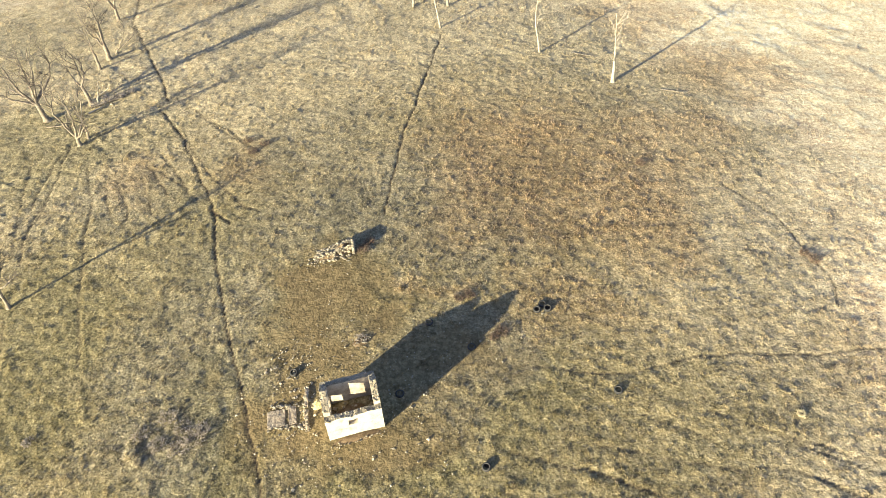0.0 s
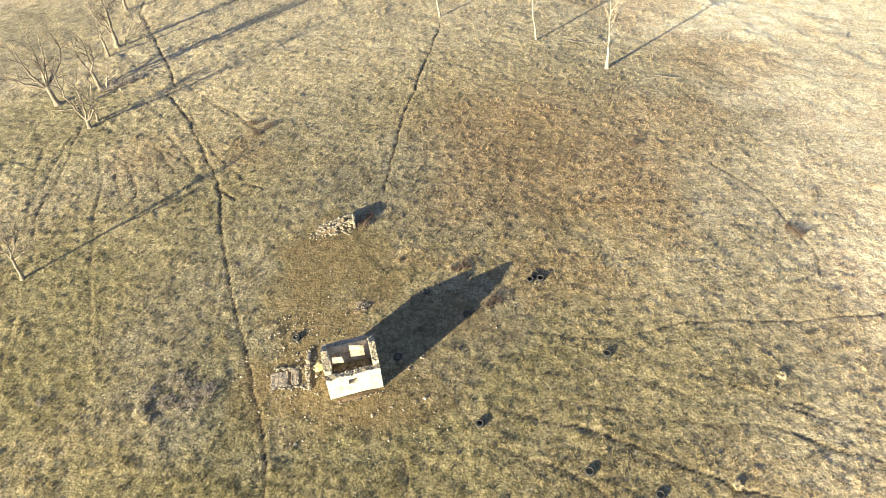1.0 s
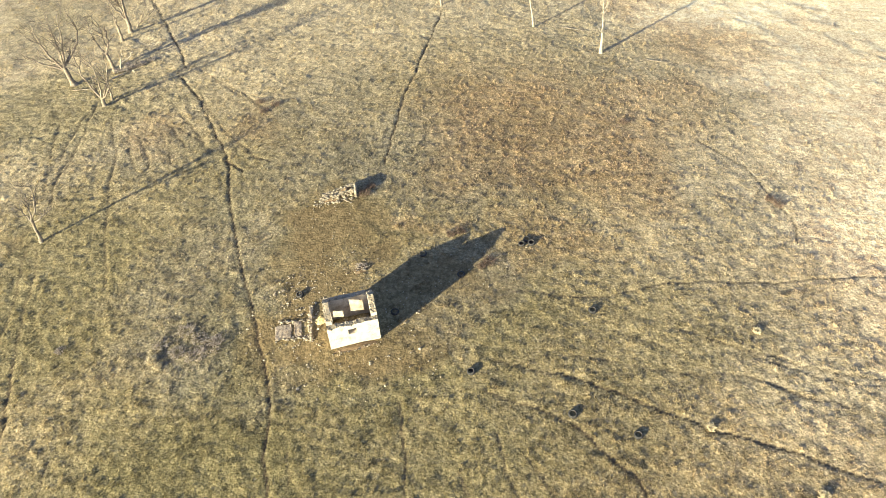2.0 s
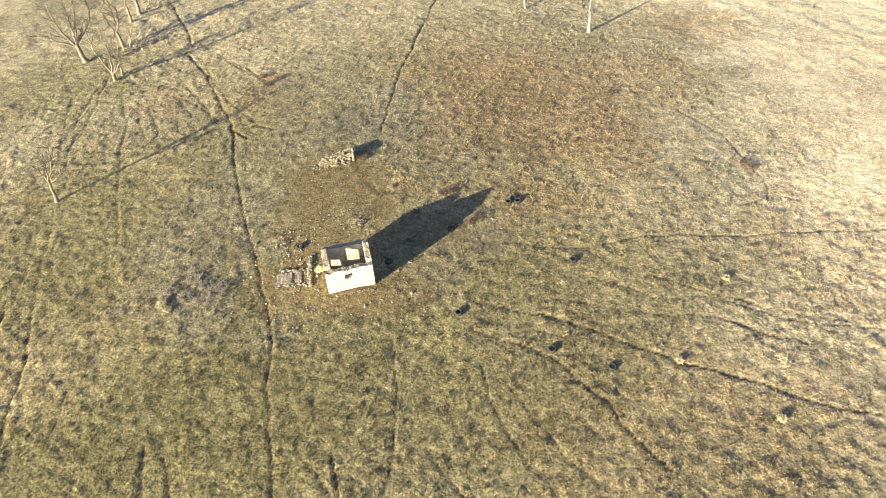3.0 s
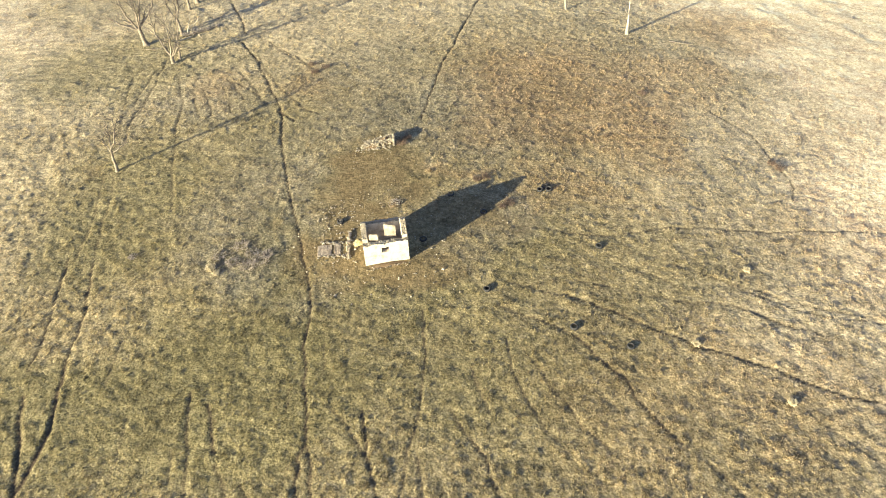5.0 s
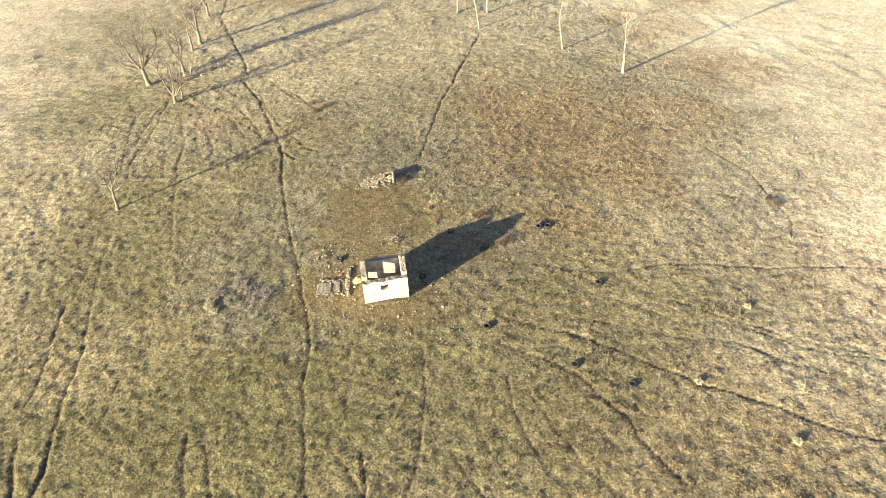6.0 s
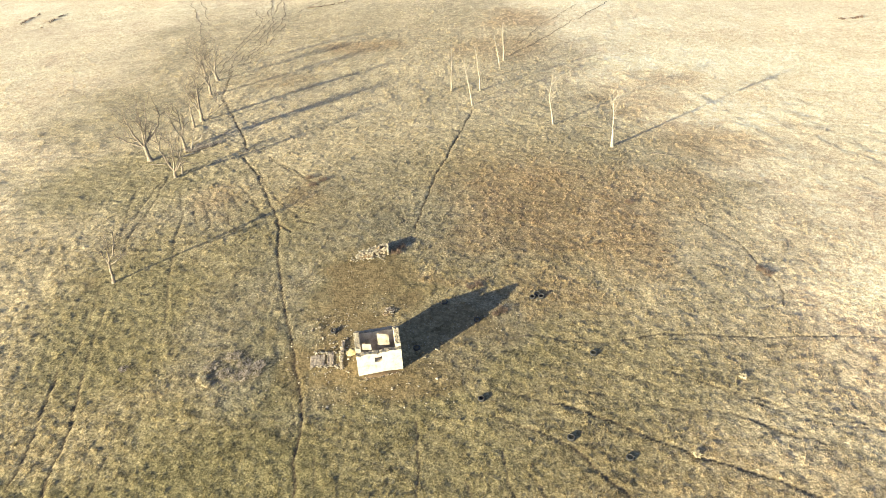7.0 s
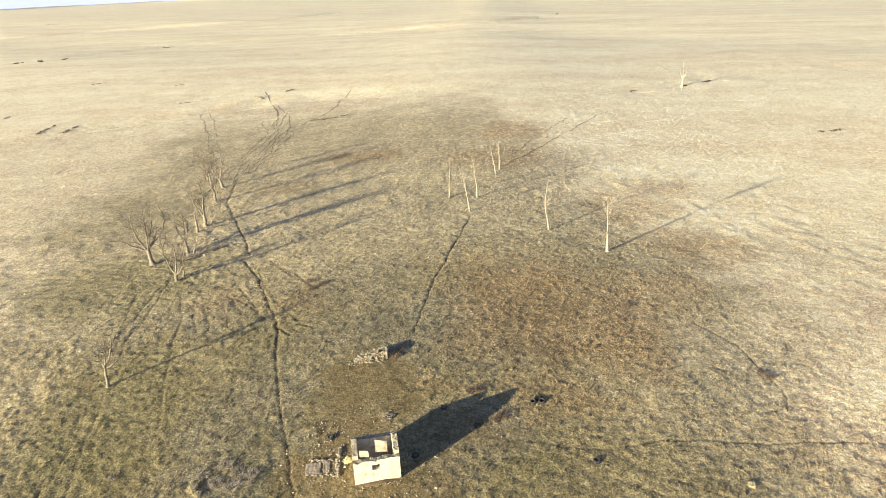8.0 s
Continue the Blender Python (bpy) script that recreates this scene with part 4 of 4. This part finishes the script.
pile_along(footing, [(-11.5, 28.9), (-11.4, 27.2), (-11.0, 25.1)], lambda s: 0.17 * (1 - 0.4 * s), 0.22, 80, 0.20, 33)
pile_along(footing, [(-14.2, 27.4), (-12.9, 27.3), (-11.6, 27.5)], lambda s: 0.1, 0.18, 24, 0.2, 34)
pile_along(footing, [(-14.2, 25.5), (-12.9, 25.6), (-11.3, 25.6)], lambda s: 0.1, 0.25, 24, 0.2, 35)

heap = ruin("rubble_heap", -7.6, 33.0, "small heap of fallen stones on bare ground", "rubble")
mound("core", heap, -7.6, 33.0, 0.9, 0.6, 0.2, 30, earth_mat, seed=11)
pile_along(heap, [(-8.3, 32.6), (-7.6, 33.0), (-6.9, 33.5)], lambda s: 0.18, 0.7, 34, 0.15, 36)

bank = ruin("earth_bank", -7.15, 24.55, "low bank of brown earth against the hut front", "earth")
mound("core", bank, -7.15, 24.58, 2.25, 0.42, 0.20, 13.6, earth_mat, seed=21)
for _ in range(22):
    u = rnd.uniform(-2.0, 2.1)
    x, y = -7.2 + u * 0.972 + rnd.uniform(-0.1, 0.1), 24.5 + u * 0.235 - rnd.uniform(0.0, 0.35)
    lay_stone(x, y, ground_z(x, y) + 0.06, rnd.uniform(0.08, 0.18), bank)

CLODS = stone_meshes(4, 5, yellow_mat)
clay = ruin("clay_heap", -10.35, 27.3, "heap of yellow clay rubble beside the hut doorway", "rubble")
mound("core", clay, -10.45, 27.35, 0.62, 0.45, 0.34, 35, yellow_mat, seed=13)
for _ in range(12):
    a, q = rnd.uniform(0, 6.28), rnd.uniform(0.1, 0.6)
    x, y = -10.45 + q * math.cos(a), 27.4 + q * math.sin(a) * 0.8
    lay_stone(x, y, ground_z(x, y) + 0.22 * (1 - q), rnd.uniform(0.12, 0.22), clay).data = rnd.choice(CLODS)

spoil = ruin("floor_rubble", -7.6, 26.4, "dark earth and fallen stones inside the hut", "rubble")
mound("core", spoil, -7.7, 26.5, 1.5, 1.15, 0.22, 13.6, earth_mat, seed=15)
for _ in range(26):
    u, w = rnd.uniform(0.65, 3.4), rnd.uniform(0.65, 2.7)
    p = HUT @ Vector((u, w, 0.15))
    lay_stone(p.x, p.y, p.z + 0.05, rnd.uniform(0.12, 0.3), spoil)


def strewn(count, seed, spots, sizes, label):
    """Small stones strewn over the bare ground, as one mesh."""
    r, V, Fc = random.Random(seed), [], []
    for _ in range(count):
        cx, cy, sx, sy = r.choice(spots)
        x, y = r.gauss(cx, sx), r.gauss(cy, sy)
        me, q, a = r.choice(STONES), r.uniform(*sizes) * (1.6 if r.random() < 0.1 else 1), r.uniform(0, 6.28)
        c, s, k = math.cos(a) * q, math.sin(a) * q, len(V)
        z = ground_z(x, y) + q * 0.18
        V += [(x + c * v.co.x - s * v.co.y, y + s * v.co.x + c * v.co.y, z + q * v.co.z) for v in me.vertices]
        Fc += [tuple(k + i for i in f.vertices) for f in me.polygons]
    me = bpy.data.meshes.new("stones")
    me.from_pydata(V, [], Fc)
    me.materials.append(stone_mat)
    return tagged(new("stones", me), label, "stones", kind="stuff")


strewn(330, 41, [(-12.5, 28, 2.0, 2.0), (-9, 22.5, 3, 1.6), (-12, 25, 2.5, 2), (-3, 25, 2.5, 2.5), (-13, 31, 1.5, 1.5)], (0.07, 0.18), "small pale stones strewn around the hut")
strewn(90, 44, [(0.5, 31.5, 3.5, 2.2), (-3, 29, 2, 1.8), (4, 34, 1.5, 1)], (0.07, 0.13), "small pale stones in the lee of the hut")
strewn(160, 42, [(-1, 33, 3, 2.5), (-10, 37, 2.5, 3), (-9, 33, 2, 2), (-12, 42, 2, 1.2)], (0.06, 0.14), "small pale stones on the bare earth")


# ---- scrub ----
def scrub(x, y, radius, height, count, seed, material, label, thick=0.014):
    """A leafless thicket: many thin crooked stems from one root."""
    r = random.Random(seed)
    ob = base("bush", pose(x, y, ground_z(x, y) - 0.05), label, "bush")
    for half in range(2):
        runs = []
        for _ in range(count // 2):
            a, q = r.uniform(0, 6.283), radius * math.sqrt(r.random()) * 0.55
            p = Vector((q * math.cos(a), q * math.sin(a), 0))
            d = Vector((math.cos(a) * r.uniform(0.1, 0.9), math.sin(a) * r.uniform(0.1, 0.9), 1)).normalized()
            run = limb_run(r, p, d, height * r.uniform(0.5, 1.1), thick, thick * 0.5, 0.2, 0.05, 4)
            runs.append(run)
            branch_set(r, run, 1, height * 0.45, thick * 0.8, 0.6, 0.05, runs, 2)
        part("crown", tube_mesh("crown", runs, 3), material, ob)
    return ob


grey_twig = surface("grey_violet_twigs", [(0.3, (0.28, 0.235, 0.20)), (0.7, (0.47, 0.41, 0.35))], 4, 0.95, 20, 0.3, 0.01)
straw_twig = surface("pale_straw_stems", [(0.3, (0.42, 0.35, 0.22)), (0.7, (0.66, 0.58, 0.40))], 4, 0.95, 20, 0.3, 0.01)
REDBUSH, GREYBUSH, STRAWBUSH = "leafless reddish-brown bush in dry grass", "low grey leafless thicket", "tall clump of pale dry stems"
for k, (x, y, q, h) in enumerate(((-8.2, 43.2, 0.8, 0.8), (-7.7, 44.2, 0.7, 0.7), (1.3, 37.3, 0.8, 0.6), (0.4, 37.0, 0.6, 0.5), (3.8, 33.4, 0.9, 0.6), (3.1, 32.8, 0.5, 0.4), (31.8, 40.4, 0.9, 0.6), (31.2, 41.2, 0.6, 0.5), (19.7, 54.4, 0.8, 0.6), (-22.5, 61.5, 0.9, 0.6), (-20.4, 60.7, 0.9, 0.6), (-21.6, 59.4, 0.8, 0.5))):
    scrub(x, y, q, h * 0.85, 70, 60 + k, twig_mat, REDBUSH)
for k, (x, y, q, h) in enumerate(((-21.8, 26.9, 1.0, 0.6), (-19.3, 25.0, 1.2, 0.7), (-22.0, 24.7, 0.9, 0.6), (-18.9, 25.8, 0.8, 0.6), (-23.6, 25.6, 0.8, 0.5), (-20.4, 24.2, 1.0, 0.6), (-20.5, 26.0, 0.9, 0.5), (-7.6, 33.3, 0.6, 0.4), (-32.2, 25.5, 0.6, 0.4), (-42.6, 72.5, 0.9, 0.9), (-41.4, 73.2, 0.8, 0.8), (-40.2, 74.3, 0.7, 0.6), (-43.8, 71.6, 0.6, 0.7))):
    scrub(x, y, q * 1.2, h * 0.8, 80, 80 + k, grey_twig, GREYBUSH)
for k, (x, y, q, h) in enumerate(((24.8, 25.4, 0.40, 0.32), (24.9, 12.0, 0.35, 0.4), (-23.9, 24.0, 0.6, 0.5), (-23.2, 23.4, 0.4, 0.4), (18.8, 17.0, 0.35, 0.4))):
    scrub(x, y, q, h, 110, 110 + k, straw_twig, STRAWBUSH, 0.018)


# ---- fallen wood ----
def fallen(x, y, turn, length, r, seed, material, label, arms=5):
    rr = random.Random(seed)
    ob = base("fallen_branch", pose(x, y, ground_z(x, y) + r * 0.9, 0, 0, turn), label, "branch")
    run = limb_run(rr, Vector((-length / 2, 0, 0)), Vector((1, 0, 0)), length, r, r * 0.35, 0.08, 0.0, 8)
    run = [(Vector((p.x, p.y, max(0.0, p.z) * 0.4)), q) for p, q in run]
    part("log", tube_mesh("log", [run], 7), material, ob)
    for _ in range(arms):
        p, q = run[rr.randint(3, 7)]
        sub = limb_run(rr, p, Vector((rr.uniform(0.2, 1), rr.choice((-1, 1)) * rr.uniform(0.4, 1), rr.uniform(0.05, 0.5))), length * rr.uniform(0.15, 0.3), q * 0.6, 0.015, 0.15, 0.0, 4)
        part("limb", tube_mesh("limb", [sub], 5), material, ob)
    return ob


LOG = "fallen dead branch lying in the grass"
fallen(17.4, 77.4, -24, 3.0, 0.07, 1, bark_mat, LOG)
fallen(26.6, 68.2, -20, 3.0, 0.05, 2, bark_mat, LOG)
fallen(-42.2, 71.9, 30, 4.2, 0.20, 3, bark_mat, LOG)
fallen(-41.0, 73.2, 38, 3.6, 0.14, 4, bark_mat, LOG)
fallen(-43.2, 70.6, 60, 2.6, 0.14, 5, pale_mat, LOG)
fallen(-47.0, 67.4, 8, 2.4, 0.08, 6, bark_mat, LOG)
fallen(-45.0, 167.0, 22, 7.0, 0.22, 7, bark_mat, LOG, 7)
fallen(-77.5, 209.0, 125, 5.5, 0.18, 8, bark_mat, LOG, 4)
fallen(-70.0, 222.0, 60, 5.0, 0.2, 9, bark_mat, LOG, 7)
strewn(30, 43, [(-42.4, 72.0, 1.2, 0.8)], (0.15, 0.3), "pale stones under the grove")


# ---- far gullies: broken scrub along the eroded banks, also standing in for their shadows ----
def scrub_shade_line(way, count, size, seed, label):
    """Low dark tussocks and thorn along a far bank, partly in place of its shadow, as one mesh of loose blades."""
    rng = np.random.default_rng(seed)
    s = np.sort(rng.random(count)) * (len(way) - 1)
    s = s[grain(s * 7.0, s * 0 + seed, 1.0) > 0.42]
    k = np.minimum(s.astype(int), len(way) - 2)
    w = np.array(way, float)
    p = w[k] + (w[k + 1] - w[k]) * (s - k)[:, None] + rng.normal(0, size * 0.8, (len(s), 2))
    b = 8
    a = rng.random((len(p), b)) * 6.283
    q = size * (0.35 + 0.75 * rng.random((len(p), b))) * (0.5 + grain(s * 11.0, s * 0 + seed, 1.0))[:, None]
    z = land(p[:, 0], p[:, 1])[:, None] + np.zeros((1, b))
    x, y = p[:, :1] + 0 * a, p[:, 1:] + 0 * a
    ox, oy = np.cos(a) * q, np.sin(a) * q
    v = np.stack([np.stack([x - oy * 0.5, y + ox * 0.5, z - 0.1], -1), np.stack([x + oy * 0.5, y - ox * 0.5, z - 0.1], -1), np.stack([x + ox * 0.7, y + oy * 0.7, z + q], -1)], 2).reshape(-1, 3)
    me = mesh_from("scrub", v, np.arange(len(v)), 3)
    me.materials.append(twig_mat)
    return tagged(new("scrub", me), label, "scrub", kind="stuff")


BANK = "dark broken scrub and painted-in shade along a far gully bank"
for k, (way, n, q) in enumerate((
    ([(-288, 367), (-280, 376)], 50, 0.7),
    ([(-271, 378), (-262, 368)], 20, 0.8),
    ([(-256, 378), (-265, 397)], 24, 0.7),
    ([(-276, 434), (-268, 440), (-259, 481)], 90, 0.7),
    ([(-257, 504), (-239, 515)], 60, 0.7),
    ([(-149, 543), (-145, 556)], 26, 0.7),
    ([(-137, 551), (-131, 571)], 24, 0.7),
    ([(-109, 584), (-103, 592)], 16, 0.7),
    ([(-84, 588), (-74, 605)], 24, 0.8),
    ([(6, 611), (14, 630)], 26, 0.9),
    ([(53, 708), (89, 770)], 40, 0.9),
    ([(-230, 981), (-226, 1030)], 30, 1.1),
    ([(-377, 814), (-361, 829)], 30, 1.0),
    ([(-700, 1040), (-690, 1053)], 20, 1.2),
    ([(-128.2, 159.8), (-129.0, 167), (-129.7, 174.4)], 46, 0.34),
    ([(-122.1, 159.2), (-121.6, 166), (-121.1, 173.5)], 46, 0.34),
    ([(-167, 252), (-161.5, 259)], 20, 0.4),
    ([(-124, 244), (-120.4, 251)], 24, 0.4),
    ([(-154.4, 182), (-155.4, 189)], 20, 0.4),
    ([(49.8, 207.6), (57.7, 211.8), (65.7, 216.1), (70, 218)], 90, 0.42),
    # dark blades laid where the lone tree's cast shadow falls
    ([(71, 219), (76, 224), (84, 232)], 150, 0.6),
    ([(107.6, 246), (133, 252), (159, 257.5)], 60, 0.3),
    ([(84, 146), (90, 148)], 22, 0.42),
    ([(-45, 167), (-38, 172)], 24, 0.35),
    ([(-105, 203), (-93, 210)], 18, 0.42),
)):
    scrub_shade_line(way, int(n * 2.4), q * 0.75, 200 + k, BANK)


# ---- cattle paths on the far slope ----
path_mat = surface("trodden_dark_soil", [(0.3, (0.12, 0.094, 0.064)), (0.7, (0.22, 0.175, 0.12))], 1.5, 1.0, 8, 0.6, 0.03, local=False)


def cattle_path(way, half, seed):
    """A worn strip of bare soil that winds over the far slope."""
    V, Fc, r = [], [], random.Random(seed)
    n = 0
    for (x0, y0), (x1, y1) in zip(way, way[1:]):
        ln = math.hypot(x1 - x0, y1 - y0)
        for k in range(max(2, int(ln / 1.2))):
            f = k / max(2, int(ln / 1.2))
            x, y = x0 + (x1 - x0) * f, y0 + (y1 - y0) * f
            wob = 1.1 * noise.noise(Vector((x * 0.12 + seed, y * 0.12, seed))) + 0.5 * noise.noise(Vector((x * 0.5, y * 0.5, seed)))
            nx, ny = -(y1 - y0) / ln, (x1 - x0) / ln
            h = half * (0.6 + 0.6 * r.random())
            for s in (-h, h):
                X, Y = x + nx * (wob + s), y + ny * (wob + s)
                V.append((X, Y, ground_z(X, Y) + 0.05))
            if n:
                Fc.append((2 * n - 2, 2 * n - 1, 2 * n + 1, 2 * n))
            n += 1
    me = bpy.data.meshes.new("path")
    me.from_pydata(V, [], Fc)
    me.materials.append(path_mat)
    return tagged(new("path", me), "narrow dark cattle path worn into the slope", "path", kind="structure")


for k, (dx, top, foot) in enumerate(((-2.2, 168, 104), (-1.0, 178, 108), (0.6, 172, 100), (1.8, 160, 106), (3.2, 176, 112), (4.6, 158, 114))):
    cattle_path([(-61 + dx, top), (-54.5 + dx, 152), (-53 + dx, 130), (-53 + dx, 116), (-51.5 + dx * 0.7, foot)], 0.10, 300 + k)
cattle_path([(-80, 222), (-71, 201), (-61, 176)], 0.17, 310)
cattle_path([(-77, 214), (-68, 196), (-59, 178), (-56, 160)], 0.12, 315)
cattle_path([(-90, 186), (-79, 164), (-71, 146), (-63, 129)], 0.10, 311)
cattle_path([(-86, 184), (-77, 166), (-70, 150)], 0.09, 316)
cattle_path([(36, 170), (21.5, 143), (10.6, 121.6), (4, 112)], 0.11, 312)
cattle_path([(24, 160), (14, 140), (8, 122)], 0.09, 313)
cattle_path([(-47, 216), (-45, 180), (-47, 172), (-50, 161), (-53, 156)], 0.14, 314)
